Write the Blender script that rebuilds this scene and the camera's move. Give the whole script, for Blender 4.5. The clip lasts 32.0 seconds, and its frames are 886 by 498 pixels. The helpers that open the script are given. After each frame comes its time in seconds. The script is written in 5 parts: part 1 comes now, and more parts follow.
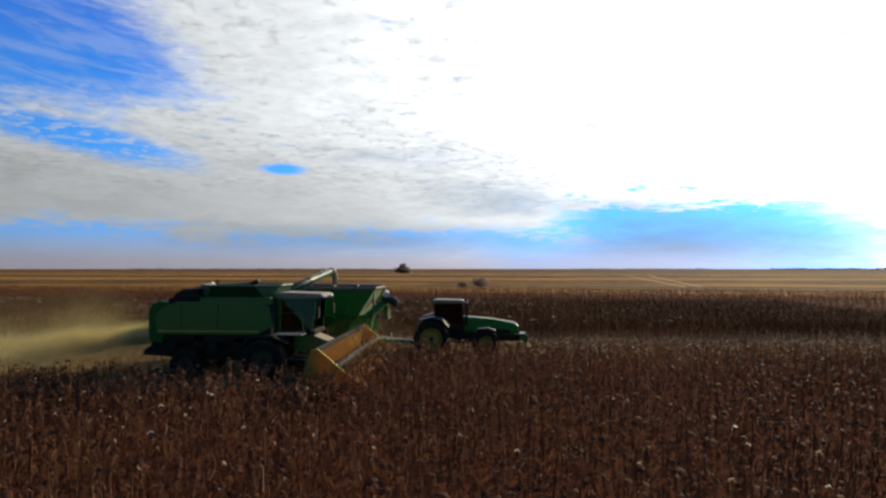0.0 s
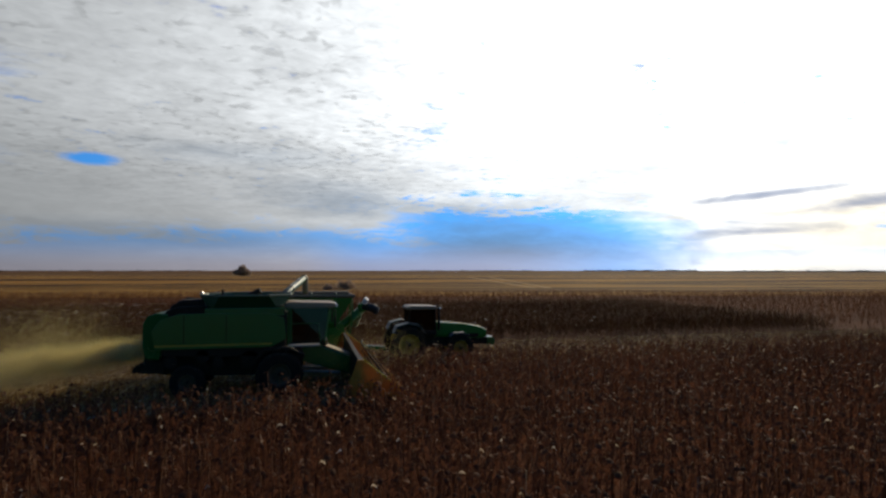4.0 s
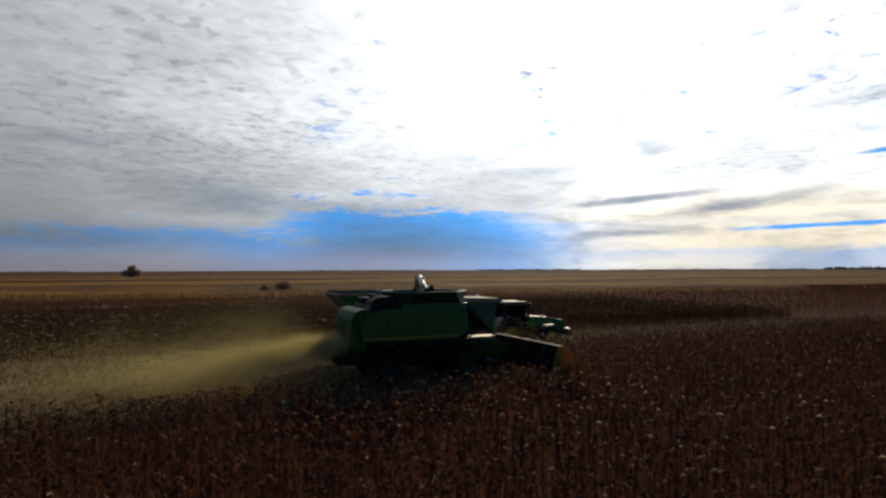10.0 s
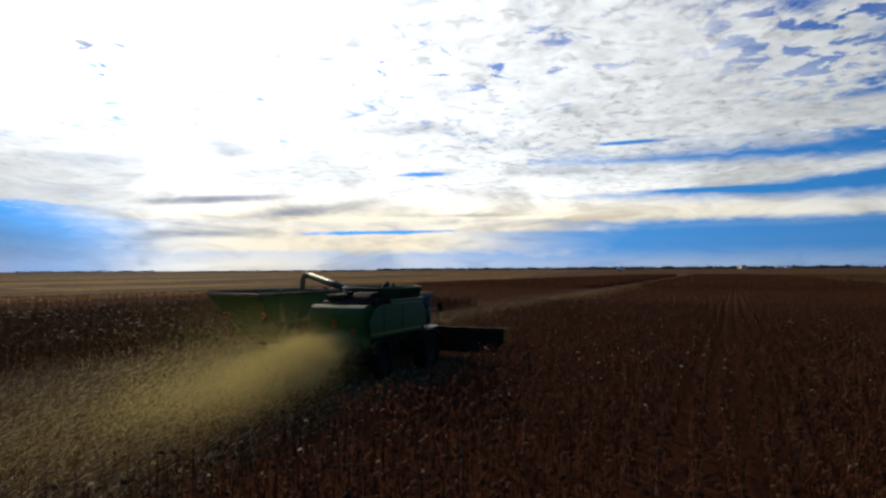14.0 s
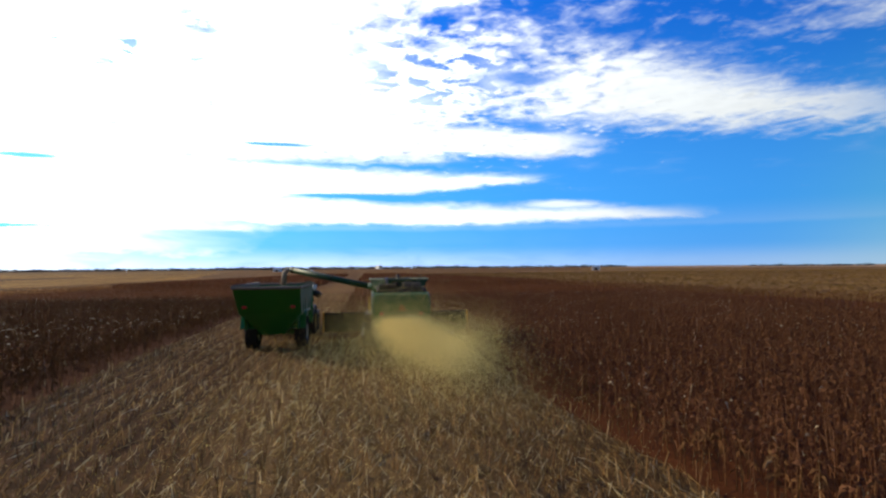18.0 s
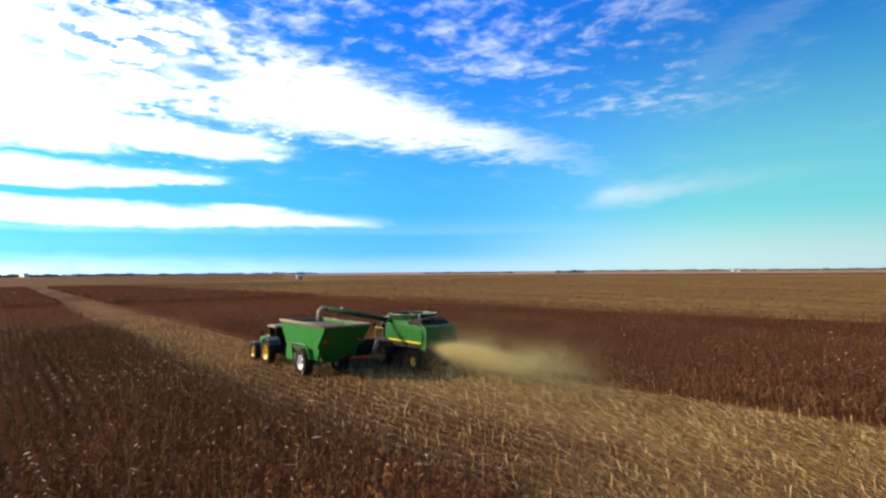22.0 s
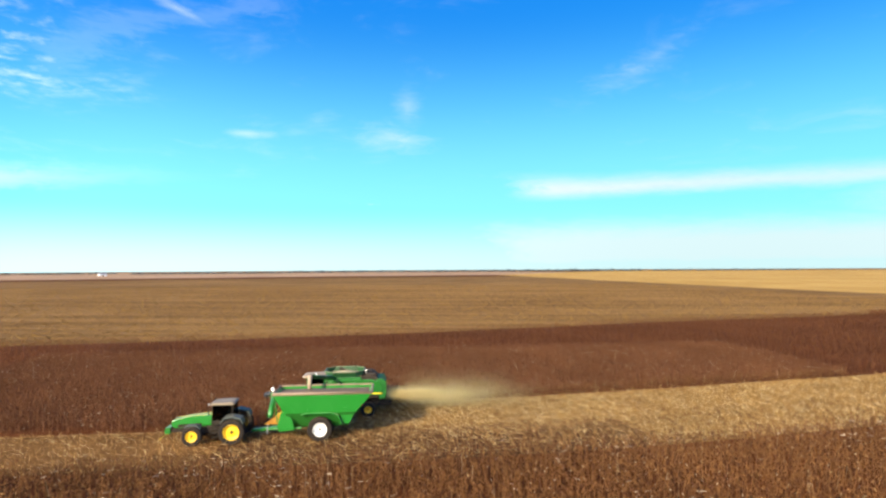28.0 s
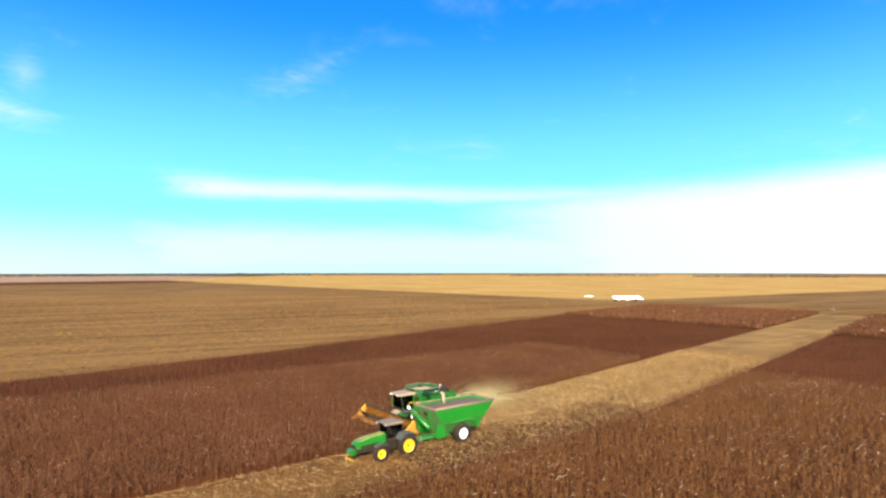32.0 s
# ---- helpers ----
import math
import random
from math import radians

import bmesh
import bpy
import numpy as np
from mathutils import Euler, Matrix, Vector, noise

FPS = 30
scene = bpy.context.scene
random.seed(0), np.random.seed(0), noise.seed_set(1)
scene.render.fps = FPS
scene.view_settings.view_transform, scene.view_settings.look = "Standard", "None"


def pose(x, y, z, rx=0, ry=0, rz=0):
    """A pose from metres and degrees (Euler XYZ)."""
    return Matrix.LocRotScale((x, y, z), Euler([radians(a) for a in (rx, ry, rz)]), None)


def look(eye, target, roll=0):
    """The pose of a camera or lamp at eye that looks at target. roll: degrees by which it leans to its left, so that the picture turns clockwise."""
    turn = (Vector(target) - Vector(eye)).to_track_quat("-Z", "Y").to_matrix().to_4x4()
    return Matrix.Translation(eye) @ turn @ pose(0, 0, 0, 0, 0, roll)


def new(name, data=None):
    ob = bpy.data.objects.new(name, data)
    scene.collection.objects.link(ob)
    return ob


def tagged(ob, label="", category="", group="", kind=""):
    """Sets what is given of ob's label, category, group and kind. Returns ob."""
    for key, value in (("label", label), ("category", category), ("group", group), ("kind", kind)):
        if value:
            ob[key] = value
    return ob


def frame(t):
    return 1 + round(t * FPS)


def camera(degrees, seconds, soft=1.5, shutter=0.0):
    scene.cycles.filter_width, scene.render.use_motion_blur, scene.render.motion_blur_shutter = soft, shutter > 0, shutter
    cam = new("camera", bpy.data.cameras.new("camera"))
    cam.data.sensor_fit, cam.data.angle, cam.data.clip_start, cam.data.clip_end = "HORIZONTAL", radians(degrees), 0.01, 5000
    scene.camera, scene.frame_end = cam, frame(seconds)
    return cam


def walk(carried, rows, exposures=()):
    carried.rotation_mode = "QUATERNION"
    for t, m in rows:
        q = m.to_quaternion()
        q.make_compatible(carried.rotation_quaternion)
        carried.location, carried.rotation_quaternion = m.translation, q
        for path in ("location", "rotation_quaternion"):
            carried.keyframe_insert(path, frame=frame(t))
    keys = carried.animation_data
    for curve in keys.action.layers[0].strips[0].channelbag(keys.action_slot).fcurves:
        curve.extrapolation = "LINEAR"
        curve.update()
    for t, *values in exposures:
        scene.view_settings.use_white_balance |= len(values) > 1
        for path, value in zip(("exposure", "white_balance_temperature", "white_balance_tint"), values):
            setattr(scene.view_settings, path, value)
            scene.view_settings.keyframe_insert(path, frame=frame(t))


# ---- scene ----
# The camera rides round three farm machines that work in a field of ripe sunflowers.
# +X is the way the machines head; the combine's front axle stands over the origin.
cam = camera(74.21, 32.0, soft=2.5)
PATH = [
    (0.0, 8.78, -26.41, 4.87, 91.89, -0.00, 2.69),
    (0.5, 7.86, -26.49, 4.92, 91.91, 0.00, 0.89),
    (1.0, 6.95, -26.57, 4.97, 91.92, 0.00, -2.10),
    (1.5, 6.03, -26.64, 5.02, 91.94, 0.01, -5.90),
    (2.0, 5.09, -26.69, 5.06, 91.95, 0.02, -8.49),
    (2.5, 4.11, -26.72, 5.10, 91.97, 0.02, -9.72),
    (3.5, 2.06, -26.71, 5.15, 92.03, 0.01, -12.18),
    (4.5, 0.00, -26.62, 5.19, 92.06, 0.03, -14.64),
    (5.0, -0.99, -26.53, 5.21, 92.05, 0.09, -17.16),
    (5.5, -1.96, -26.37, 5.24, 92.01, 0.18, -19.21),
    (6.0, -2.93, -26.27, 5.25, 91.98, 0.26, -20.26),
    (6.5, -3.92, -26.33, 5.25, 91.98, 0.24, -21.14),
    (7.0, -4.91, -26.46, 5.23, 92.00, 0.20, -21.73),
    (7.5, -5.75, -26.67, 5.21, 91.99, 0.22, -22.10),
    (8.0, -6.49, -26.94, 5.20, 91.97, 0.26, -22.38),
    (8.5, -7.33, -27.12, 5.18, 91.96, 0.30, -22.65),
    (9.0, -8.45, -27.00, 5.16, 91.95, 0.32, -23.03),
    (9.5, -9.94, -26.56, 5.15, 91.97, 0.28, -23.30),
    (10.0, -11.66, -25.90, 5.15, 92.00, 0.22, -23.56),
    (10.5, -13.41, -25.04, 5.13, 92.01, 0.18, -25.73),
    (11.0, -15.14, -23.93, 5.11, 92.00, 0.20, -30.53),
    (11.5, -16.90, -22.62, 5.08, 91.97, 0.25, -38.32),
    (12.0, -18.74, -21.31, 5.06, 91.93, 0.29, -44.82),
    (12.5, -20.71, -20.10, 5.07, 91.86, 0.29, -50.59),
    (13.0, -22.64, -18.81, 5.07, 91.83, 0.29, -54.37),
    (13.5, -24.40, -17.37, 5.03, 91.95, 0.32, -58.29),
    (14.0, -26.05, -15.67, 5.01, 91.95, 0.34, -63.51),
    (14.5, -27.62, -13.76, 5.01, 91.85, 0.35, -69.74),
    (15.0, -29.10, -11.76, 5.01, 91.77, 0.37, -74.97),
    (15.5, -30.53, -9.72, 4.97, 91.74, 0.39, -79.66),
    (16.5, -33.18, -5.37, 4.85, 91.71, 0.45, -87.72),
    (17.5, -35.50, -0.69, 4.78, 91.74, 0.50, -94.35),
    (18.0, -36.51, 1.76, 4.80, 91.77, 0.51, -97.26),
    (18.5, -37.44, 4.25, 4.85, 91.82, 0.51, -99.80),
    (19.0, -38.26, 6.89, 4.95, 91.88, 0.51, -102.27),
    (19.5, -38.94, 9.83, 5.13, 91.88, 0.52, -104.76),
    (20.0, -39.49, 13.00, 5.38, 91.88, 0.55, -107.44),
    (20.5, -39.89, 16.29, 5.73, 91.96, 0.55, -111.15),
    (21.0, -40.15, 19.66, 6.20, 92.16, 0.52, -116.19),
    (21.5, -40.29, 23.04, 6.79, 92.20, 0.51, -121.61),
    (22.0, -40.13, 26.41, 7.46, 92.16, 0.51, -127.26),
    (22.5, -39.52, 29.77, 8.14, 92.11, 0.52, -133.04),
    (23.0, -38.44, 33.05, 8.82, 92.04, 0.53, -138.90),
    (23.5, -36.73, 36.19, 9.50, 91.99, 0.50, -143.60),
    (24.0, -34.45, 39.20, 10.16, 91.93, 0.44, -149.15),
    (24.5, -31.75, 42.04, 10.78, 91.89, 0.37, -155.90),
    (25.0, -28.81, 44.65, 11.34, 91.85, 0.31, -162.41),
    (25.5, -25.61, 47.09, 11.80, 91.83, 0.29, -167.04),
    (26.5, -18.25, 51.46, 12.47, 91.84, 0.30, -174.53),
    (27.5, -9.77, 54.72, 13.10, 91.87, 0.31, -181.54),
    (28.0, -5.18, 55.75, 13.51, 91.90, 0.30, -185.60),
    (28.5, -0.30, 56.31, 14.03, 91.94, 0.27, -189.35),
    (29.0, 4.86, 56.48, 14.60, 91.98, 0.24, -193.29),
    (29.5, 10.21, 56.39, 15.17, 92.03, 0.21, -199.54),
    (30.0, 15.62, 56.21, 15.67, 92.07, 0.17, -204.49),
    (30.5, 21.12, 55.89, 16.10, 92.09, 0.13, -208.61),
    (31.0, 26.75, 55.38, 16.47, 92.11, 0.09, -212.33),
    (31.5, 32.43, 54.80, 16.82, 92.13, 0.05, -215.95),
    (32.0, 38.08, 54.25, 17.19, 92.15, 0.01, -218.07),
]

EXPOSURE = [(0.0, -0.28), (2.0, -0.58), (5.0, -1.0), (9.0, -1.28), (13.0, -1.32), (15.5, -1.12), (18.0, -0.13), (19.0, -0.03), (21.0, 0.19), (22.0, 0.50), (23.0, 0.80), (24.0, 0.96), (25.0, 1.03), (28.0, 1.11), (32.0, 1.24)]
walk(cam, [(t, pose(x, y, z, rx, ry, rz)) for t, x, y, z, rx, ry, rz in PATH], EXPOSURE)

# ---- light ----
SUN_AZ, SUN_EL = 55.0, 24.0          # degrees from +X towards +Y, and above the horizon
sun_data = bpy.data.lights.new("sun", "SUN")
sun_data.energy, sun_data.angle, sun_data.color = 5.0, radians(1.0), (1.0, 0.85, 0.60)
sun = new("sun", sun_data)
sun_way = Vector((math.cos(radians(SUN_EL)) * math.cos(radians(SUN_AZ)),
                  math.cos(radians(SUN_EL)) * math.sin(radians(SUN_AZ)), math.sin(radians(SUN_EL))))
sun.matrix_world = look(sun_way * 200, (0, 0, 0))


class Nodes:
    """Short hand for a node tree."""

    def __init__(self, tree):
        self.tree, self.nodes, self.links = tree, tree.nodes, tree.links

    def put(self, socket, value):
        if isinstance(value, bpy.types.NodeSocket):
            self.links.new(value, socket)
        else:
            socket.default_value = value

    def math(self, op, a, b=0.0, c=0.0, clamp=False):
        n = self.nodes.new("ShaderNodeMath")
        n.operation, n.use_clamp = op, clamp
        for k, v in enumerate((a, b, c)):
            self.put(n.inputs[k], v)
        return n.outputs[0]

    def add(self, a, b): return self.math("ADD", a, b)
    def sub(self, a, b): return self.math("SUBTRACT", a, b)
    def mul(self, a, b): return self.math("MULTIPLY", a, b)
    def div(self, a, b): return self.math("DIVIDE", a, b)
    def top(self, a, b): return self.math("MAXIMUM", a, b)
    def low(self, a, b): return self.math("MINIMUM", a, b)

    def step(self, v, lo, hi):
        """0 at lo, 1 at hi, smooth between (lo may be the larger)."""
        n = self.nodes.new("ShaderNodeMapRange")
        n.interpolation_type = "SMOOTHSTEP"
        flip = lo > hi
        self.put(n.inputs[0], v)
        n.inputs[1].default_value, n.inputs[2].default_value = (hi, lo) if flip else (lo, hi)
        n.inputs[3].default_value, n.inputs[4].default_value = (1, 0) if flip else (0, 1)
        return n.outputs[0]

    def noise(self, vector, scale, detail=4.0, rough=0.55, distortion=0.0):
        n = self.nodes.new("ShaderNodeTexNoise")
        if vector is not None:
            self.links.new(vector, n.inputs["Vector"])
        n.inputs["Scale"].default_value, n.inputs["Detail"].default_value = scale, detail
        n.inputs["Roughness"].default_value, n.inputs["Distortion"].default_value = rough, distortion
        return n.outputs["Fac"]

    def vec(self, x, y, z):
        n = self.nodes.new("ShaderNodeCombineXYZ")
        for k, v in enumerate((x, y, z)):
            self.put(n.inputs[k], v)
        return n.outputs[0]

    def split(self, v):
        n = self.nodes.new("ShaderNodeSeparateXYZ")
        self.links.new(v, n.inputs[0])
        return n.outputs

    def mix(self, f, a, b, blend="MIX"):
        n = self.nodes.new("ShaderNodeMix")
        n.data_type, n.blend_type = "RGBA", blend
        self.put(n.inputs[0], f)
        for k, v in ((6, a), (7, b)):
            self.put(n.inputs[k], (*v, 1.0) if isinstance(v, tuple) and len(v) == 3 else v)
        return n.outputs[2]


world = bpy.data.worlds.new("world")
scene.world = world
world.use_nodes = True
w = Nodes(world.node_tree)
w.nodes.clear()
air = w.nodes.new("ShaderNodeTexSky")
air.sky_type, air.sun_disc = "NISHITA", False
air.sun_elevation, air.sun_rotation = radians(SUN_EL), radians(90 - SUN_AZ)
air.altitude, air.air_density, air.dust_density, air.ozone_density = 600, 1.0, 0.6, 2.0
way = w.nodes.new("ShaderNodeTexCoord").outputs["Generated"]
dx, dy, dz = w.split(way)
az = w.mul(w.math("ARCTAN2", dy, dx), 57.29578)
el = w.mul(w.math("ARCSINE", dz), 57.29578)
# distance from the sun in degrees
near = w.nodes.new("ShaderNodeVectorMath")
near.operation = "DOT_PRODUCT"
w.links.new(way, near.inputs[0])
near.inputs[1].default_value = sun_way
sep = w.mul(w.math("ARCCOSINE", w.math("MINIMUM", near.outputs["Value"], 1.0)), 57.29578)

# the cloud layer seen as a flat sheet overhead
deep = w.add(w.top(dz, 0.0), 0.05)
sheet = w.vec(w.div(dx, deep), w.div(dy, deep), 0.0)
big = w.noise(sheet, 0.55, 4, 0.6, 0.4)
mid = w.noise(sheet, 2.2, 5, 0.62, 0.5)
fine = w.noise(sheet, 9.0, 3, 0.6, 0.3)
angle = w.vec(w.mul(az, 0.06), w.mul(el, 0.22), 3.0)
rag = w.add(w.sub(w.noise(angle, 1.0, 5, 0.6, 0.6), 0.5), w.mul(w.sub(w.noise(angle, 6.0, 5, 0.65, 0.8), 0.5), 0.55))          # ragged edges, stretched along the horizon


def blob(a, e, wa, we, tilt=0.0, soft=0.5, rough=0.9):
    """A long cloud round azimuth a and elevation e."""
    u = w.div(w.sub(az, a), wa)
    v = w.div(w.sub(w.sub(el, e), w.mul(w.sub(az, a), tilt)), we)
    r = w.math("SQRT", w.add(w.mul(u, u), w.mul(v, v)))
    return w.step(w.add(w.sub(1.0, r), w.mul(rag, rough)), 0.0, soft)


def band(lo0, lo_slope, hi0, hi_slope, at, a0, a1, fray=4.0, soft=1.2, fade=3.0):
    """A cloud between two slanting edges (degrees of elevation at azimuth at, and their slope), from azimuth a0 to a1."""
    d = w.sub(az, at)
    e = w.add(el, w.mul(rag, fray))
    low_edge = w.sub(e, w.add(lo0, w.mul(d, lo_slope)))
    high_edge = w.sub(w.add(hi0, w.mul(d, hi_slope)), e)
    m = w.mul(w.step(low_edge, 0.0, soft), w.step(high_edge, 0.0, soft * 1.6))
    far = w.add(az, w.mul(rag, 10.0))
    return w.mul(m, w.mul(w.step(far, a0 - fade, a0 + fade), w.step(far, a1 + fade, a1 - fade)))


# the great deck of small clouds on the sun's side, broken up towards the blue
cells = w.add(w.mul(mid, 0.5), w.mul(fine, 0.5))
sunny = w.mul(w.mul(w.step(az, 152, 130), w.step(w.sub(az, w.mul(el, 0.5)), -47, 2)), w.step(w.add(el, w.mul(rag, 8)), 46, 27))
floor_el = w.add(4.0, w.mul(w.step(az, 30, 14), 5.0))
deck = w.mul(sunny, w.step(w.add(w.sub(el, floor_el), w.mul(rag, 6)), -0.5, 3.5))
deck = w.step(w.add(w.add(w.mul(deck, 0.60), w.mul(w.sub(cells, 0.5), 1.25)), w.mul(w.sub(big, 0.5), 0.7)), 0.20, 0.50)
# the wedge of cloud beyond it, with a flat foot, and the long bars below
wedge = band(8.9, 0.084, 10.2, 0.36, -56, -63, -8, 7.0, 2.6)
wedge = w.mul(wedge, w.step(w.add(cells, w.mul(w.mul(w.step(el, 21, 12), w.step(az, -10, -27)), 0.32)), 0.38, 0.64))
broken = w.mul(band(15, 0.1, 48, 0.0, -35, -62, 0, 8.0, 4.0, 10), w.mul(w.step(cells, 0.46, 0.74), 0.6))
wedge = w.top(wedge, broken)
bars = band(6.95, -0.05, 9.9, 0.05, 0, -17, 30, 1.6, 0.7)
bars = w.top(bars, band(3.9, 0.0, 7.0, 0.04, 0, -29, 60, 1.6, 0.9, 5))
bars = w.top(bars, w.mul(blob(-19, 5.9, 6, 0.6, 0.03, 0.9, 1.4), 0.8))
bars = w.top(bars, band(10.3, 0.05, 13.6, 0.12, -14, -22, 10, 1.8, 0.8))
bars = w.top(bars, w.mul(band(5.8, -0.13, 9.4, 0.02, -58, -76, -52, 3.0, 2.4), 0.85))
bars = w.top(bars, w.mul(band(6.3, 0.0, 9.2, 0.02, -115, -175, -103, 1.0, 1.4), 0.95))
bars = w.top(bars, w.mul(band(-2.0, 0.0, 8.8, -0.035, -138, -200, -136, 1.4, 2.0, 10), 0.9))
bars = w.top(bars, w.mul(band(-1.0, 0.0, 5.4, 0.0, -120, -200, -99, 1.6, 2.0, 5), 0.75))
bars = w.top(bars, w.mul(blob(-90.4, 13.0, 5.4, 2.2, 0.12, 1.8, 2.2), 0.60))
bars = w.top(bars, w.mul(blob(-92.2, 15.4, 2.4, 4.2, 0.0, 1.8, 2.0), 0.42))
bars = w.top(bars, w.mul(blob(-77.3, 12.5, 3.0, 0.6, 0.0, 1.2, 1.2), 0.40))
bars = w.top(bars, w.mul(blob(-116, 19.0, 7.5, 2.2, -0.42, 2.0, 2.6), 0.40))
bars = w.top(bars, w.mul(blob(-71.2, 22.3, 5.0, 0.7, 0.34, 1.8, 1.6), 0.42))
bars = w.top(bars, w.mul(band(17, -0.4, 22, -0.4, -66, -80, -60, 9.0, 3.0), 0.15))
bars = w.top(bars, w.mul(band(0.6, 0.0, 12.0, 0.0, 30, 12, 58, 2.0, 1.5, 6), 0.85))
bars = w.top(bars, w.mul(band(9.6, 0.0, 14.5, 0.0, 0, -8, 18, 3.0, 1.2), 0.85))
left = band(1.5, 0.0, 11.5, 0.05, 110, 80, 146, 8.0, 3.0)
haze = w.mul(w.step(el, 6.0, 0.0), w.add(w.add(0.3, w.mul(w.step(az, -20, -80), 0.35)), w.mul(w.mul(w.step(az, 15, 50), w.add(w.step(az, 62, 52), w.step(az, 84, 92))), 0.5)))
wisps = w.mul(w.mul(w.step(w.add(mid, w.mul(w.sub(big, 0.5), 0.8)), 0.52, 0.9), w.step(el, 6, 12)), 0.16)
cloud = w.top(w.top(w.top(deck, wedge), w.top(bars, left)), w.top(haze, wisps))
# thin blue gaps, and the low blue curtain of rain under the deck
gap = blob(108, 9.3, 3.0, 0.75, 0.0, 0.6, 1.0)
streaks = w.step(w.noise(w.vec(w.mul(w.add(az, w.mul(el, 0.9)), 0.13), w.mul(w.sub(el, w.mul(az, 0.13)), 0.9), 2.0), 1.0, 4, 0.6, 0.7), 0.40, 0.62)
gap = w.top(gap, w.mul(blob(137, 20.0, 25, 9.0, 0.10, 0.40, 0.7), w.sub(1.0, w.mul(streaks, 0.20))))
gap = w.top(gap, w.mul(blob(125, 11.0, 13.5, 2.0, 0.17, 0.7, 0.9), w.sub(1.0, w.mul(w.step(fine, 0.48, 0.64), 0.5))))
holes = w.step(w.add(w.mul(w.noise(sheet, 8.0, 4, 0.62, 0.4), 0.75), w.mul(mid, 0.25)), 0.50, 0.57)
gap = w.top(gap, w.mul(holes, w.mul(blob(-8, 19.5, 15, 9, 0.0, 1.0, 0.6), 0.95)))
gap = w.top(gap, w.mul(w.step(az, 30, 12), w.mul(w.step(w.add(el, w.mul(rag, 0.5)), 3.9, 3.4), w.mul(w.step(el, 0.0, 2.2), w.mul(w.step(az, -60, -35), 0.85)))))
gap = w.top(gap, w.mul(blob(-14.5, 17.8, 6.0, 1.2, 0.12, 0.8, 1.2), 0.9))
gap = w.top(gap, w.mul(blob(-16.5, 13.2, 4.5, 1.0, 0.15, 0.8, 1.2), 0.9))
gap = w.top(gap, w.mul(blob(-9.0, 10.0, 8.0, 0.35, 0.0, 0.9, 1.2), 0.8))
for c in ((1.0, 6.85, 9, 0.30, 0.03), (31, 3.6, 10, 0.30, -0.02), (28.5, 9.2, 3, 0.3, -0.03), (8, 11.6, 4, 0.3, 0.0)):
    gap = w.top(gap, blob(*c, rough=1.9) if len(c) > 4 else blob(*c, 0.0, 0.5, 2.2))
flecks = w.mul(w.top(blob(56, 16.5, 8, 7, 0.0, 1.0), blob(24, 19, 28, 10, 0.0, 1.0)), w.mul(w.step(w.noise(sheet, 7.0, 4, 0.6, 0.6), 0.575, 0.68), 0.8))
cloud = w.mul(cloud, w.sub(1.0, w.top(w.mul(gap, 0.95), flecks)))
veil = blob(70, 2.0, 20, 7.0, 0.10, 1.1, 0.7)
veil = w.top(veil, w.mul(blob(98, 2.8, 32, 2.4, 0.0, 1.0, 0.5), 0.62))
veil = w.top(veil, w.mul(blob(86, 6.6, 12, 3.0, 0.06, 1.2, 1.0), 0.62))
veil = w.top(veil, w.mul(blob(98, 10.6, 13, 1.6, 0.02, 1.2, 1.2), 0.36))
veil = w.mul(veil, w.add(0.35, w.mul(w.step(el, 0.0, 1.8), 0.65)))
glow = w.math("POWER", 2.71828, w.mul(sep, -1.0 / 46.0))
thick = w.sub(1.0, w.mul(w.step(w.add(w.add(az, w.mul(rag, 30)), w.mul(w.sub(big, 0.5), 40)), 42, 114), 0.43))
shine = w.mul(w.add(0.42, w.mul(glow, 6.8)), thick)                      # light scattered forward round the sun
clear = w.add(0.66, w.mul(w.math("POWER", 2.71828, w.mul(sep, -1.0 / 32.0)), 4.8))
relief = w.mul(w.mul(w.step(sep, 2, 34), w.step(el, 3, 11)), w.mul(w.add(0.25, w.mul(sunny, 0.75)), w.add(0.62, w.mul(w.step(az, 112, 78), 0.38))))
dots = w.mul(w.step(w.noise(sheet, 11.0, 2, 0.5, 0.5), 0.52, 0.68), w.step(w.noise(sheet, 1.7, 3, 0.6, 0.3), 0.34, 0.58))
shade = w.add(0.93, w.mul(w.sub(w.add(w.mul(w.sub(mid, 0.5), 0.7), w.mul(w.sub(fine, 0.5), 0.7)), w.mul(dots, 0.30)), relief))
under = w.sub(1.0, w.mul(w.mul(w.step(w.noise(angle, 2.0, 4, 0.6, 0.7), 0.40, 0.72), w.step(el, 15, 7)), w.mul(sunny, w.add(0.14, w.mul(w.step(az, 70, 50), 0.30)))))
low_light = w.add(1.0, w.mul(w.mul(w.step(el, 12, 5), w.step(az, 38, 18)), w.mul(w.step(az, -30, -5), 0.45)))
foot = w.sub(1.0, w.mul(w.mul(w.step(el, 15, 6), w.step(az, 46, 62)), 0.26))
lit = w.mul(w.mul(w.mul(w.mul(shine, shade), under), low_light), foot)
warm = w.mix(w.mul(w.step(el, 9, 2), w.step(az, 62, 42)), (0.93, 0.97, 1.0), (1.0, 0.84, 0.54))
white = w.mix(1.0, w.mix(w.step(sep, 45, 80), warm, (0.93, 0.98, 1.0)), w.vec(lit, lit, lit), "MULTIPLY")
hue = w.nodes.new("ShaderNodeHueSaturation")
hue.inputs["Hue"].default_value, hue.inputs["Saturation"].default_value, hue.inputs["Value"].default_value = 0.495, 1.6, 0.17
w.links.new(air.outputs[0], hue.inputs["Color"])
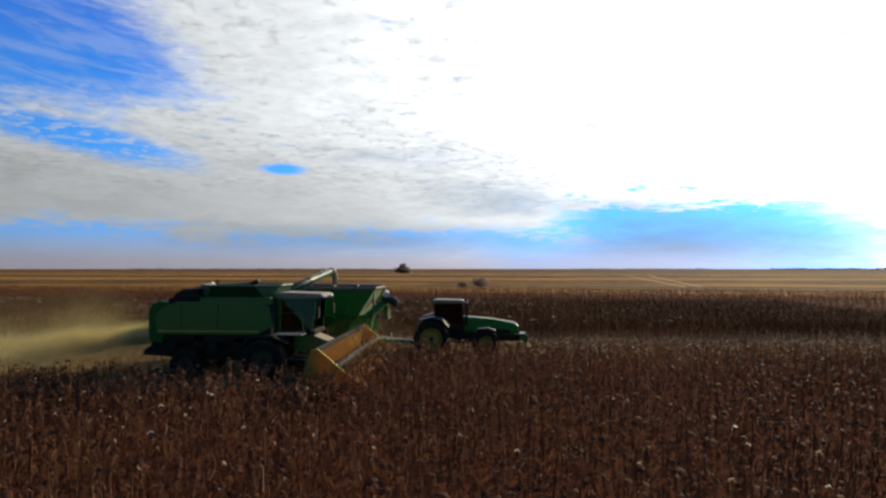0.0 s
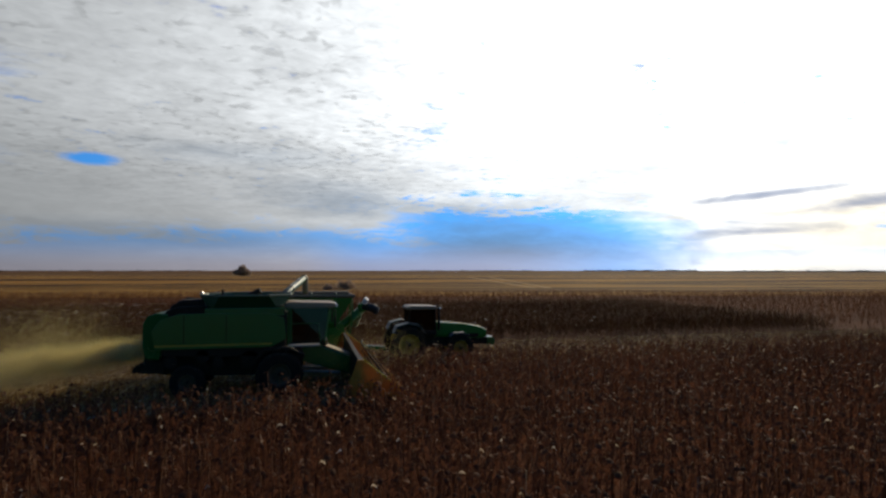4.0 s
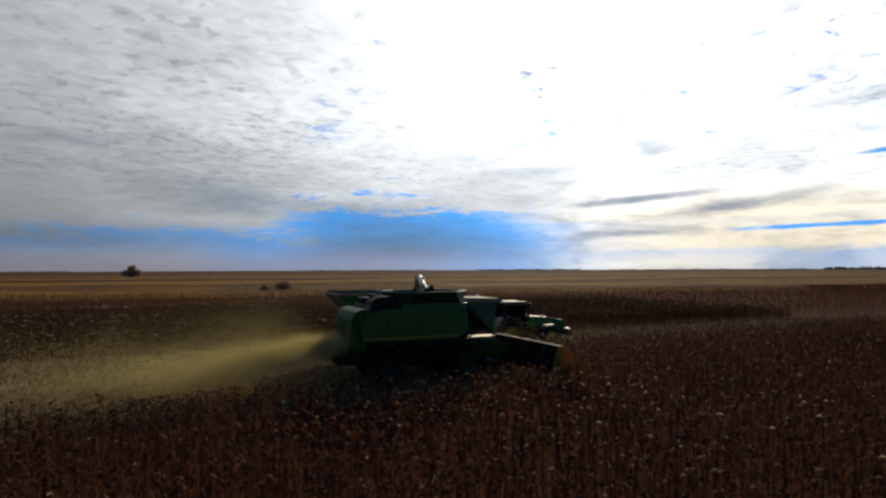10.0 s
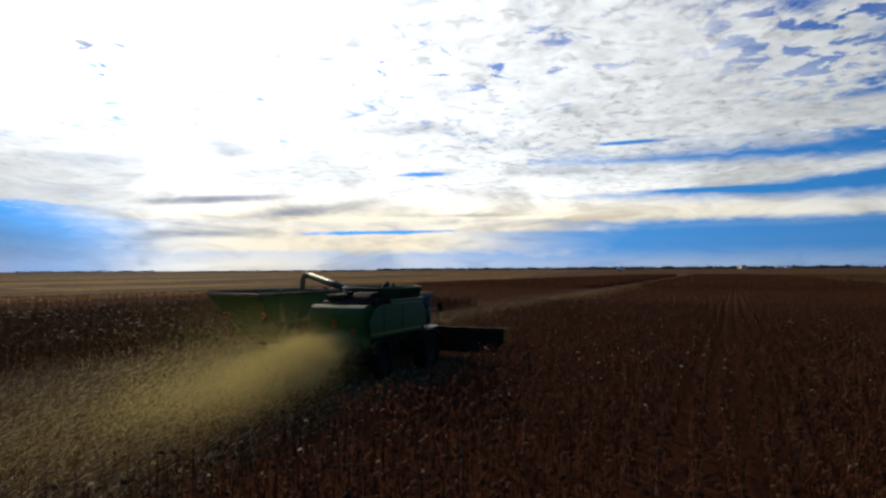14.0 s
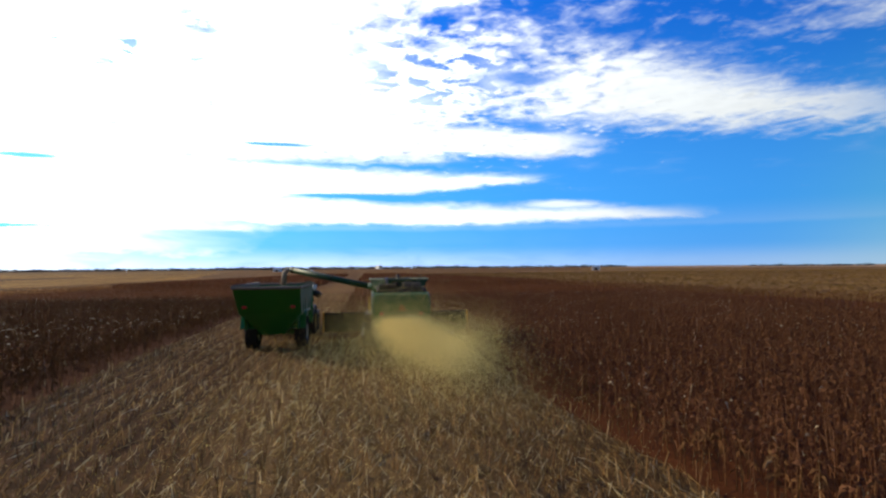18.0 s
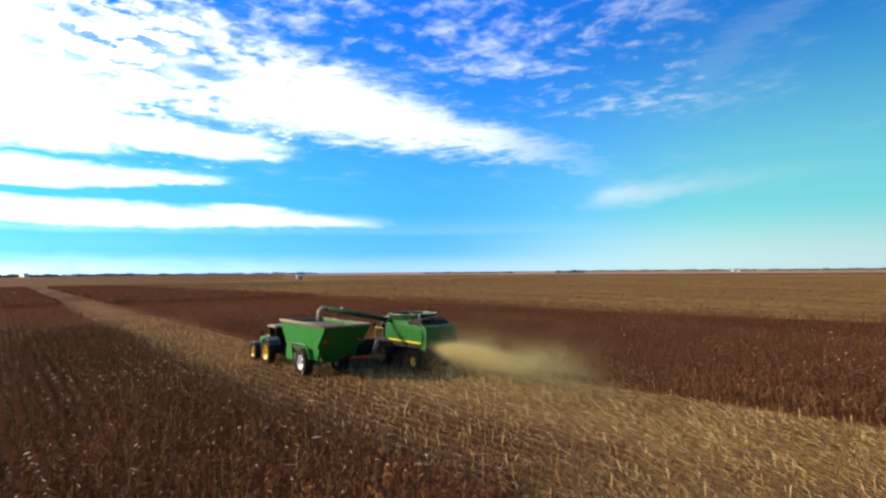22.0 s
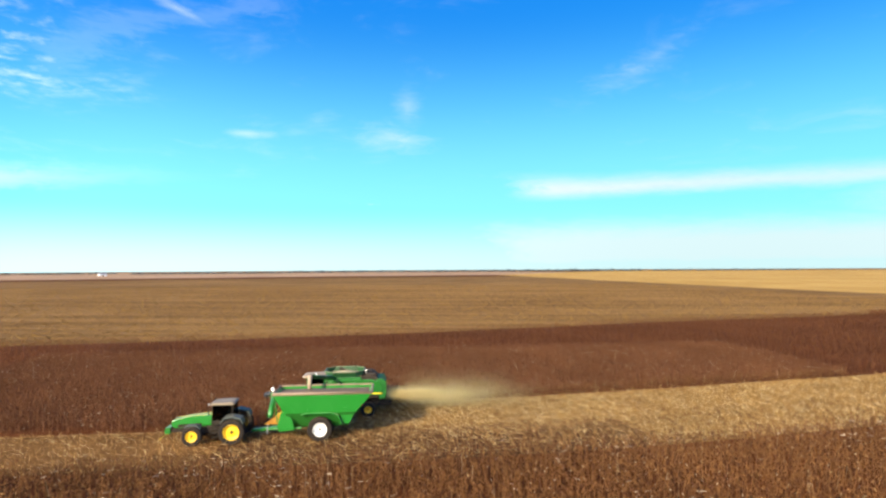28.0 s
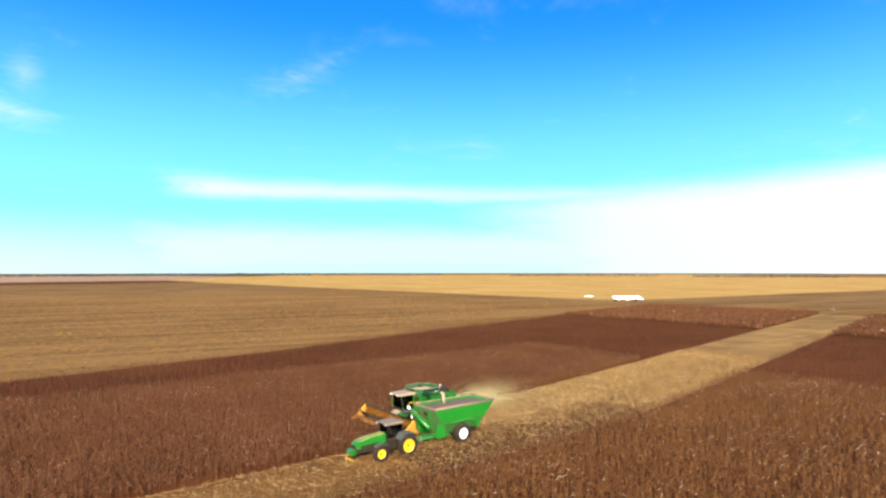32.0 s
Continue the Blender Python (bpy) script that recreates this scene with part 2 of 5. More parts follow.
deep_blue = w.mix(0.78, hue.outputs[0], w.mix(1.0, w.mix(w.step(sep, 125, 165), w.mix(w.step(sep, 80, 118), (0.015, 0.20, 1.05), (0.017, 0.215, 0.77)), (0.03, 0.30, 0.87)), w.vec(clear, clear, clear), "MULTIPLY"))
pale_blue = w.mix(1.0, w.mix(w.step(sep, 86, 116), (0.085, 0.56, 1.42), (0.28, 0.94, 0.97)), w.vec(clear, clear, clear), "MULTIPLY")
blue = w.mix(w.step(el, 25, 1), deep_blue, pale_blue)
high = w.sub(1.0, w.mul(w.step(el, 24, 60), 0.6))                        # the zenith is darker than the lower sky
blue = w.mix(1.0, blue, w.vec(high, high, high), "MULTIPLY")
sky_colour = w.mix(cloud, blue, white)
rain = w.mix(1.0, (0.130, 0.222, 0.350), w.vec(clear, clear, clear), "MULTIPLY")
sky_colour = w.mix(w.mul(veil, 0.84), sky_colour, rain)
# long grey bars low beside the sun
grey = blob(47.5, 6.5, 9, 0.55, -0.075, 0.8, 1.0)
for c in ((41, 5.4, 10, 0.95, -0.12), (49, 3.3, 6, 0.5, 0.0), (47, 11.2, 4.5, 2.2, 0.35), (57, 9.4, 6, 0.9, 0.0), (30, 13.5, 8, 0.8, -0.05), (14, 9.2, 9, 0.7, 0.0), (24, 5.2, 10, 0.4, 0.0)):
    grey = w.top(grey, w.mul(blob(*c, 1.2, 1.6), 0.55 if c[1] > 8 else 1.0))
dashes = w.step(w.noise(w.vec(w.mul(az, 0.36), w.mul(el, 1.0), 7.0), 1.0, 3, 0.55, 0.6), 0.585, 0.66)
grey = w.top(grey, w.mul(w.mul(dashes, w.top(blob(57, 19.0, 5.5, 5.0, 0.25, 0.7), w.mul(blob(37, 20, 6, 1.6, 0.0, 0.8), 0.6))), 0.9))
slate = w.mix(1.0, (0.22, 0.27, 0.40), w.vec(clear, clear, clear), "MULTIPLY")
sky_colour = w.mix(w.mul(grey, 0.8), sky_colour, slate)
dusk = w.mul(w.mul(w.step(el, 3.2, 0.0), w.step(az, 50, 74)), 0.7)
sky_colour = w.mix(dusk, sky_colour, w.mix(1.0, (0.43, 0.36, 0.38), w.vec(clear, clear, clear), "MULTIPLY"))
back = w.nodes.new("ShaderNodeBackground")
w.links.new(sky_colour, back.inputs[0])
back.inputs[1].default_value = 0.72
w.links.new(back.outputs[0], w.nodes.new("ShaderNodeOutputWorld").inputs[0])

# ---- materials ----


def material(name, base, rough=0.6, metal=0.0, vary=0.25, scale=6.0, bump=0.0, bump_scale=40.0, dust=0.0, spec=0.5, island=0.0, through_light=0.0, tint=(1.0, 1.0, 1.0), sheen=0.0, coat=0.0):
    """A surface with two scales of variation, relief, and dust that lies on what faces up."""
    m = bpy.data.materials.new(name)
    m.use_nodes = True
    n = Nodes(m.node_tree)
    b = n.nodes["Principled BSDF"]
    place = n.nodes.new("ShaderNodeTexCoord").outputs["Object"]
    one, two = n.noise(place, scale, 4), n.noise(place, scale * 9, 3)
    f = n.add(n.mul(n.sub(one, 0.5), vary * 2.2), n.mul(n.sub(two, 0.5), vary * 1.4))
    if island:
        rand = n.nodes.new("ShaderNodeNewGeometry").outputs["Random Per Island"]
        f = n.add(f, n.mul(n.sub(rand, 0.5), island))
    k = n.top(n.add(1.0, f), 0.05)
    col = n.mix(1.0, base, n.vec(k, k, k), "MULTIPLY")
    if dust:
        up = n.split(n.nodes.new("ShaderNodeNewGeometry").outputs["Normal"])[2]
        lay = n.mul(n.mul(n.step(up, 0.0, 0.95), n.step(one, 0.3, 0.65)), dust)
        col = n.mix(n.add(lay, n.mul(n.step(two, 0.55, 0.8), dust * 0.2)), col, (0.20, 0.145, 0.085))
    n.put(b.inputs["Base Color"], col)
    b.inputs["Metallic"].default_value = metal
    n.put(b.inputs["Roughness"], n.math("ADD", n.mul(n.sub(one, 0.5), 0.3), rough, clamp=True))
    b.inputs["Specular IOR Level"].default_value = spec
    b.inputs["Sheen Weight"].default_value, b.inputs["Sheen Roughness"].default_value = sheen, 0.35
    b.inputs["Sheen Tint"].default_value = (0.95, 0.88, 0.66, 1)
    b.inputs["Coat Weight"].default_value, b.inputs["Coat Roughness"].default_value = coat, 0.16
    if bump:
        h = n.nodes.new("ShaderNodeBump")
        h.inputs["Strength"].default_value, h.inputs["Distance"].default_value = bump, 0.02
        n.links.new(n.noise(place, bump_scale, 4), h.inputs["Height"])
        n.links.new(h.outputs[0], b.inputs["Normal"])
    if through_light:
        t = n.nodes.new("ShaderNodeBsdfTranslucent")
        n.put(t.inputs[0], n.mix(1.0, col, tint, "MULTIPLY"))
        mixer = n.nodes.new("ShaderNodeMixShader")
        mixer.inputs[0].default_value = through_light
        n.links.new(b.outputs[0], mixer.inputs[1])
        n.links.new(t.outputs[0], mixer.inputs[2])
        n.links.new(mixer.outputs[0], n.nodes["Material Output"].inputs[0])
    return m


def field_material(name, dark, light, streak=0.4, patch=0.012, turn=0.0, stretch=12.0, grain=3.0, contrast=1.0):
    """Soil or stubble seen from afar: patches, streaks along the rows, clods."""
    m = bpy.data.materials.new(name)
    m.use_nodes = True
    n = Nodes(m.node_tree)
    b = n.nodes["Principled BSDF"]
    x, y, z = n.split(n.nodes.new("ShaderNodeNewGeometry").outputs["Position"])
    c, s = math.cos(radians(turn)), math.sin(radians(turn))
    u, v = n.add(n.mul(x, c), n.mul(y, s)), n.sub(n.mul(y, c), n.mul(x, s))
    wide = n.noise(n.vec(u, v, 0.0), patch, 5, 0.6, 0.8)
    lines = n.noise(n.vec(n.mul(u, 1.0 / stretch), v, 5.0), 0.16, 5, 0.7)
    clods = n.noise(n.vec(u, v, 0.0), grain, 5, 0.75)
    f = n.add(n.mul(n.sub(wide, 0.5), 1.4), n.add(n.mul(n.sub(lines, 0.5), streak * 3), n.mul(n.sub(clods, 0.5), 1.3)))
    n.put(b.inputs["Base Color"], n.mix(n.step(n.add(0.5, n.mul(f, contrast)), 0.0, 1.0), dark, light))
    b.inputs["Roughness"].default_value, b.inputs["Specular IOR Level"].default_value = 0.95, 0.03
    h = n.nodes.new("ShaderNodeBump")
    h.inputs["Strength"].default_value, h.inputs["Distance"].default_value = 0.5, 0.15
    n.links.new(clods, h.inputs["Height"])
    n.links.new(h.outputs[0], b.inputs["Normal"])
    return m


GREEN = material("green_paint", (0.005, 0.090, 0.007), 0.36, vary=0.12, scale=1.5, dust=0.12, sheen=0.1, coat=0.3)
GREEN_CART = material("green_cart_paint", (0.007, 0.122, 0.010), 0.40, vary=0.12, scale=1.2, dust=0.12, coat=0.25, spec=0.3, sheen=0.18)
YELLOW = material("yellow_paint", (0.60, 0.36, 0.004), 0.42, vary=0.15, scale=2.0, dust=0.2)
HEADER_YELLOW = material("dusty_yellow_plastic", (0.52, 0.26, 0.045), 0.65, vary=0.3, scale=3.0, dust=0.1, spec=0.12, through_light=0.35, tint=(1.0, 0.62, 0.1))
HEADER_INNER = material("worn_inner_sheet", (0.135, 0.050, 0.004), 0.9, vary=0.4, scale=3.0, dust=0.0, spec=0.04)
# dusty on the combine's front wheel; paints in shade on the tractor's right side
DUSTY_SHADED_RIM = material("dusty_shaded_yellow_rim", (0.30, 0.18, 0.008), 0.6, vary=0.25, scale=3.0, dust=0.3)
# dark rim for the combine's right side: its shade is put into the colour
SHADED_RIM = material("shaded_right_rim", (0.060, 0.042, 0.020), 0.8, vary=0.35, scale=3.0, dust=0.3)
HOOD_GREEN = material("dull_green_hood", (0.005, 0.080, 0.008), 0.62, vary=0.15, scale=1.5, dust=0.15, spec=0.25)
WORN = material("worn_dirty_sheet", (0.050, 0.024, 0.008), 0.9, vary=0.45, scale=4.0, dust=0.0, spec=0.04)
# dusty copy of the stripe for the unlit right side, shade in its colour
SHADED_STRIPE = material("dusty_shaded_stripe", (0.30, 0.20, 0.012), 0.5, vary=0.25, dust=0.3)
STRIPE = material("yellow_stripe", (0.80, 0.55, 0.02), 0.4, vary=0.06, dust=0.1)
AUGER_GREEN = material("dark_green_auger", (0.009, 0.048, 0.010), 0.45, vary=0.2, scale=2.0, dust=0.2, spec=0.35)
TANK_BLACK = material("dark_tank_board", (0.008, 0.045, 0.012), 0.6, vary=0.3, scale=2.0, dust=0.3, spec=0.25)
FENDER = material("dusty_grey_fender", (0.035, 0.045, 0.036), 0.6, vary=0.2, dust=0.3)
RIM_OLIVE = material("dusty_olive_rim", (0.085, 0.115, 0.050), 0.6, vary=0.2, dust=0.3)
WHITE = material("white_paint", (0.66, 0.65, 0.60), 0.45, vary=0.1, scale=2.0, dust=0.15)
DARK = material("dark_steel", (0.024, 0.018, 0.013), 0.65, vary=0.4, scale=3.0, dust=0.18, spec=0.08)
BARE = material("bare_steel", (0.42, 0.40, 0.37), 0.42, metal=0.7, vary=0.2, scale=3.0, dust=0.2)
RUBBER = material("tyre_rubber", (0.020, 0.016, 0.013), 0.9, vary=0.4, scale=5.0, bump=0.3, bump_scale=25, dust=0.25, spec=0.06)
SPOUT = material("black_rubber_spout", (0.012, 0.012, 0.012), 0.7, vary=0.3)
ROOF = material("dusty_roof", (0.27, 0.20, 0.125), 0.7, vary=0.2, scale=3.0, dust=0.4)
ROOF_DARK = material("dusty_dark_roof", (0.165, 0.125, 0.078), 0.6, vary=0.2, scale=3.0, dust=0.3)
TARP = material("rolled_tarp", (0.17, 0.118, 0.074), 0.8, vary=0.3, scale=4.0, dust=0.25)
SEEDS = material("sunflower_seeds", (0.11, 0.072, 0.042), 0.8, vary=0.5, scale=6.0, bump=0.8, bump_scale=60)
DULL_SIGN = material("dusty_orange_sign", (0.16, 0.055, 0.010), 0.8, vary=0.3, scale=5.0, dust=0.3, spec=0.1)
RED = material("red_lens", (0.45, 0.015, 0.01), 0.3, vary=0.1)
LENS = material("clear_lens", (0.75, 0.76, 0.74), 0.15, vary=0.1)
SEAT = material("seat_cloth", (0.03, 0.03, 0.03), 0.9, vary=0.3)
CHAFF_HEAP = material("chaff_on_steel", (0.30, 0.23, 0.13), 0.9, vary=0.35, scale=5.0, bump=0.5)


def glass_material(name, tint, clear):
    m = bpy.data.materials.new(name)
    m.use_nodes = True
    n = Nodes(m.node_tree)
    n.nodes.remove(n.nodes["Principled BSDF"])
    see = n.nodes.new("ShaderNodeBsdfTransparent")
    see.inputs[0].default_value = (*tint, 1)
    gloss = n.nodes.new("ShaderNodeBsdfGlossy")
    gloss.inputs["Roughness"].default_value = 0.06
    film = n.nodes.new("ShaderNodeLayerWeight")
    film.inputs[0].default_value = 0.35
    mixer = n.nodes.new("ShaderNodeMixShader")
    n.links.new(n.math("ADD", n.mul(film.outputs["Fresnel"], 0.18), clear), mixer.inputs[0])
    n.links.new(see.outputs[0], mixer.inputs[1])
    n.links.new(gloss.outputs[0], mixer.inputs[2])
    n.links.new(mixer.outputs[0], n.nodes["Material Output"].inputs[0])
    return m


GLASS = glass_material("tinted_glass", (0.15, 0.20, 0.22), 0.03)

# ---- building helpers ----


def thing(name, label, category, group="", kind="", at=(0, 0, 0)):
    ob = new(name)
    ob.empty_display_size = 0.2
    ob.location = at
    return tagged(ob, label, category, group, kind)


def mesh_of(name, bm, mat):
    bmesh.ops.recalc_face_normals(bm, faces=bm.faces)
    me = bpy.data.meshes.new(name)
    bm.to_mesh(me)
    bm.free()
    if mat:
        me.materials.append(mat)
    return me


def part(name, bm, mat, parent, label="", smooth=False):
    """One mesh object under a thing or a part; bm is in world metres."""
    ob = new(name, bm if isinstance(bm, bpy.types.Mesh) else mesh_of(name, bm, mat))
    ob.parent = parent
    at = Vector((0, 0, 0))
    p = parent
    while p:
        at += p.location
        p = p.parent
    if not isinstance(bm, bpy.types.Mesh):
        ob.location = -at
    if smooth:
        ob.data.polygons.foreach_set("use_smooth", [True] * len(ob.data.polygons))
    return tagged(ob, label) if label else ob


def box(x0, x1, y0, y1, z0, z1, bevel=0.02, bm=None):
    bm = bm or bmesh.new()
    m = Matrix.Translation(((x0 + x1) / 2, (y0 + y1) / 2, (z0 + z1) / 2)) @ Matrix.Diagonal((abs(x1 - x0), abs(y1 - y0), abs(z1 - z0), 1))
    vs = bmesh.ops.create_cube(bm, size=1.0, matrix=m)["verts"]
    if bevel:
        es = {e for v in vs for e in v.link_edges}
        bmesh.ops.bevel(bm, geom=list(es), offset=min(bevel, 0.45 * min(abs(x1 - x0), abs(y1 - y0), abs(z1 - z0))), segments=2, affect="EDGES", profile=0.6)
    return bm


def slab(outline, y0, y1, bevel=0.02, bm=None, axis="y"):
    """A polygon in the x-z plane (or another) drawn out along an axis."""
    bm = bm or bmesh.new()
    put = {"y": lambda a, b, t: (a, t, b), "x": lambda a, b, t: (t, a, b), "z": lambda a, b, t: (a, b, t)}[axis]
    lo = [bm.verts.new(put(a, b, y0)) for a, b in outline]
    hi = [bm.verts.new(put(a, b, y1)) for a, b in outline]
    k = len(outline)
    fs = [bm.faces.new(lo), bm.faces.new(hi[::-1])]
    fs += [bm.faces.new((lo[i], hi[i], hi[(i + 1) % k], lo[(i + 1) % k])) for i in range(k)]
    if bevel:
        es = {e for f in fs for e in f.edges}
        bmesh.ops.bevel(bm, geom=list(es), offset=bevel, segments=2, affect="EDGES", profile=0.6)
    return bm


def rod(p0, p1, r0, r1=None, n=10, bm=None, caps=True):
    bm = bm or bmesh.new()
    p0, p1 = Vector(p0), Vector(p1)
    r1 = r0 if r1 is None else r1
    m = Matrix.Translation((p0 + p1) / 2) @ (p1 - p0).to_track_quat("Z", "Y").to_matrix().to_4x4()
    bmesh.ops.create_cone(bm, cap_ends=caps, segments=n, radius1=r0, radius2=r1, depth=(p1 - p0).length, matrix=m)
    return bm


def tube(points, r, n=8, bm=None):
    """A bent round bar through the points."""
    bm = bm or bmesh.new()
    pts = [Vector(p) for p in points]
    rings = []
    for i, p in enumerate(pts):
        d = (pts[min(i + 1, len(pts) - 1)] - pts[max(i - 1, 0)]).normalized()
        q = d.to_track_quat("Z", "Y")
        rings.append([bm.verts.new(p + q @ Vector((math.cos(a) * r, math.sin(a) * r, 0))) for a in (2 * math.pi * k / n for k in range(n))])
    for a, b in zip(rings, rings[1:]):
        for k in range(n):
            bm.faces.new((a[k], a[(k + 1) % n], b[(k + 1) % n], b[k]))
    bm.faces.new(rings[0][::-1]), bm.faces.new(rings[-1])
    return bm


def lathe(profile, n=32, bm=None):
    """A ring turned about the y axis from (radius, y) pairs, closed."""
    bm = bm or bmesh.new()
    rings = [[bm.verts.new((r * math.cos(2 * math.pi * k / n), y, r * math.sin(2 * math.pi * k / n))) for k in range(n)] for r, y in profile]
    for a, b in zip(rings, rings[1:] + rings[:1]):
        for k in range(n):
            bm.faces.new((a[k], a[(k + 1) % n], b[(k + 1) % n], b[k]))
    return bm


WHEELS = {}


def wheel(parent, at, radius, width, rim_r, rim_mat, side, lugs=18, steer=0.0, name="wheel"):
    """A farm wheel whose outer side faces side (+1: +y): tyre with lugs, dished rim, hub."""
    key = (radius, width, rim_r, rim_mat.name, lugs)
    if key not in WHEELS:
        h = width / 2
        bm = lathe([(rim_r, -h * 0.82), (rim_r + 0.04, -h * 0.95), (radius * 0.86, -h), (radius * 0.95, -h * 0.86), (radius * 0.965, -h * 0.4), (radius * 0.97, 0),
                    (radius * 0.965, h * 0.4), (radius * 0.95, h * 0.86), (radius * 0.86, h), (rim_r + 0.04, h * 0.95), (rim_r, h * 0.82), (rim_r - 0.03, 0)], 40)
        lug_meshes = []
        da = 2 * math.pi / lugs
        for s in (-1, 1):
            lb = bmesh.new()
            rows = []
            for (yy, aa), inner, outer in zip(((0.0, da * 0.45), (h * 0.55 * s, da * 0.2), (h * 0.99 * s, -da * 0.25)), (0.955, 0.95, 0.86), (1.0, 1.0, 0.95)):
                t = da * 0.17
                rows.append([lb.verts.new((radius * rr * math.cos(aa + q), yy, radius * rr * math.sin(aa + q)))
                             for rr, q in ((inner, -t), (outer, -t * 0.8), (outer, t * 0.8), (inner, t))])
            for r0, r1 in zip(rows, rows[1:]):
                for j in range(3):
                    lb.faces.new((r0[j], r0[j + 1], r1[j + 1], r1[j]))
            lb.faces.new(rows[0]), lb.faces.new(rows[-1])
            lug_meshes.append(mesh_of("tread_lug", lb, RUBBER))
        tyre = mesh_of("tyre", bm, RUBBER)
        d = h * 0.82
        rim = lathe([(rim_r + 0.005, d), (rim_r - 0.035, d + 0.015), (rim_r - 0.06, d * 0.55), (rim_r * 0.80, d * 0.30), (rim_r * 0.52, d * 0.42), (rim_r * 0.30, d * 0.50), (0.02, d * 0.50),
                     (0.02, d * 0.20), (rim_r * 0.5, d * 0.20), (rim_r * 0.8, d * 0.1), (rim_r - 0.09, d * 0.3), (rim_r - 0.06, -d), (rim_r + 0.005, -d)], 32)
        rim = mesh_of("rim", rim, rim_mat)
        hub = lathe([(0.01, d * 0.75), (rim_r * 0.16, d * 0.72), (rim_r * 0.20, d * 0.5), (rim_r * 0.20, d * 0.3), (0.01, d * 0.3)], 16)
        for k in range(10):
            a = 2 * math.pi * k / 10
            x, z = rim_r * 0.36 * math.cos(a), rim_r * 0.36 * math.sin(a)
            rod((x, d * 0.40, z), (x, d * 0.58, z), rim_r * 0.035, n=6, bm=hub)
        hub = mesh_of("hub", hub, DARK)
        for me in (tyre, rim):
            me.polygons.foreach_set("use_smooth", [me is rim] * len(me.polygons))
        WHEELS[key] = (tyre, rim, hub, lug_meshes)
    top = parent.location
    body = new(name, WHEELS[key][0])
    body.parent = parent
    body.matrix_basis = Matrix.Translation(Vector(at) - top) @ pose(0, 0, 0, 0, random.uniform(0, 40), steer + (180 if side < 0 else 0))
    for nm, me in zip(("rim", "hub"), WHEELS[key][1:3]):
        o = new(nm, me)
        o.parent = body
    for k in range(2 * lugs):
        o = new("tread_lug", WHEELS[key][3][k % 2])
        o.parent = body
        o.matrix_basis = pose(0, 0, 0, 0, 180.0 * k / lugs, 0)
    return body

# ---- the land ----
STUBBLE_FAR = field_material("tan_stubble", (0.108, 0.055, 0.0165), (0.195, 0.108, 0.035), streak=1.0, turn=-10, contrast=1.3, stretch=25)
STUBBLE_BRIGHT = field_material("pale_stubble", (0.29, 0.162, 0.038), (0.43, 0.265, 0.075), streak=0.6, turn=80, contrast=1.1, stretch=20)
BROWN_FIELD = field_material("brown_stubble", (0.085, 0.038, 0.0105), (0.15, 0.072, 0.020), streak=0.8, turn=5, contrast=1.2, stretch=25)
NORTH_FIELD = field_material("golden_stubble", (0.065, 0.030, 0.008), (0.33, 0.168, 0.030), streak=1.5, turn=-9, contrast=1.5, stretch=40, patch=0.02)
OLD_STRIP = field_material("old_cut_strip", (0.055, 0.023, 0.007), (0.165, 0.082, 0.025), streak=0.5, patch=0.06, stretch=20, grain=5.0)
SOIL = field_material("crop_floor", (0.059, 0.0180, 0.0058), (0.116, 0.0380, 0.0118), streak=0.2, patch=0.03, grain=4.0)


def lane_material(name, dark, light, dark2, light2):
    """Cut lane: bare brown soil on the outer rows near the cart, chaff-strewn elsewhere."""
    m = field_material(name, dark, light, streak=0.5, patch=0.06, stretch=20, grain=5.0)
    n = Nodes(m.node_tree)
    pos = n.nodes.new("ShaderNodeNewGeometry").outputs["Position"]
    px, py, _ = n.split(pos)
    curve = n.mul(n.math("LOGARITHM", n.add(1.0, n.math("EXPONENT", n.div(n.sub(-18.0, px), 6.0))), 2.71828), 0.984)
    blotch = n.sub(n.noise(pos, 0.35, 4, 0.6), 0.5)
    side = n.step(n.add(n.add(py, curve), n.mul(blotch, 6.0)), 4.0, 9.0)
    ahead = n.step(n.add(px, n.mul(blotch, 16.0)), -36, -20)
    rows = n.mul(n.math("COSINE", n.mul(n.add(py, curve), 2 * math.pi / 0.762)), -0.13)
    grain = n.step(n.add(n.noise(pos, 5.0, 4, 0.65), rows), 0.32, 0.74)
    b = n.nodes["Principled BSDF"]
    old = b.inputs["Base Color"].links[0].from_socket
    n.put(b.inputs["Base Color"], n.mix(n.mul(side, ahead), old, n.mix(grain, dark2, light2)))
    return m


def bend(x):
    """How far the crop rows swing towards -y behind the machines."""
    return -0.164 * 6.0 * math.log1p(math.exp(min((-x - 18.0) / 6.0, 60)))


def sheet_of(name, outline, z, mat, label, kind="structure", category="field"):
    bm = bmesh.new()
    f = bm.faces.new([bm.verts.new((x, y, z)) for x, y in outline])
    bmesh.ops.triangulate(bm, faces=[f])
    ob = new(name, mesh_of(name, bm, mat))
    return tagged(ob, label, category, "", kind)


bm = bmesh.new()
rings = [0, 150, 400, 900, 1800, 3000, 4600]
last = None
for r in rings[1:]:
    ring = [bm.verts.new((r * math.cos(2 * math.pi * k / 96), r * math.sin(2 * math.pi * k / 96), 0)) for k in range(96)]
    if last is None:
        bm.faces.new(ring)
    else:
        for k in range(96):
            bm.faces.new((last[k], ring[k], ring[(k + 1) % 96], last[(k + 1) % 96]))
    last = ring
ground = new("ground", mesh_of("ground", bm, STUBBLE_FAR))
tagged(ground, "wide level plain of tan harvested stubble to the horizon", "ground", "", "structure")

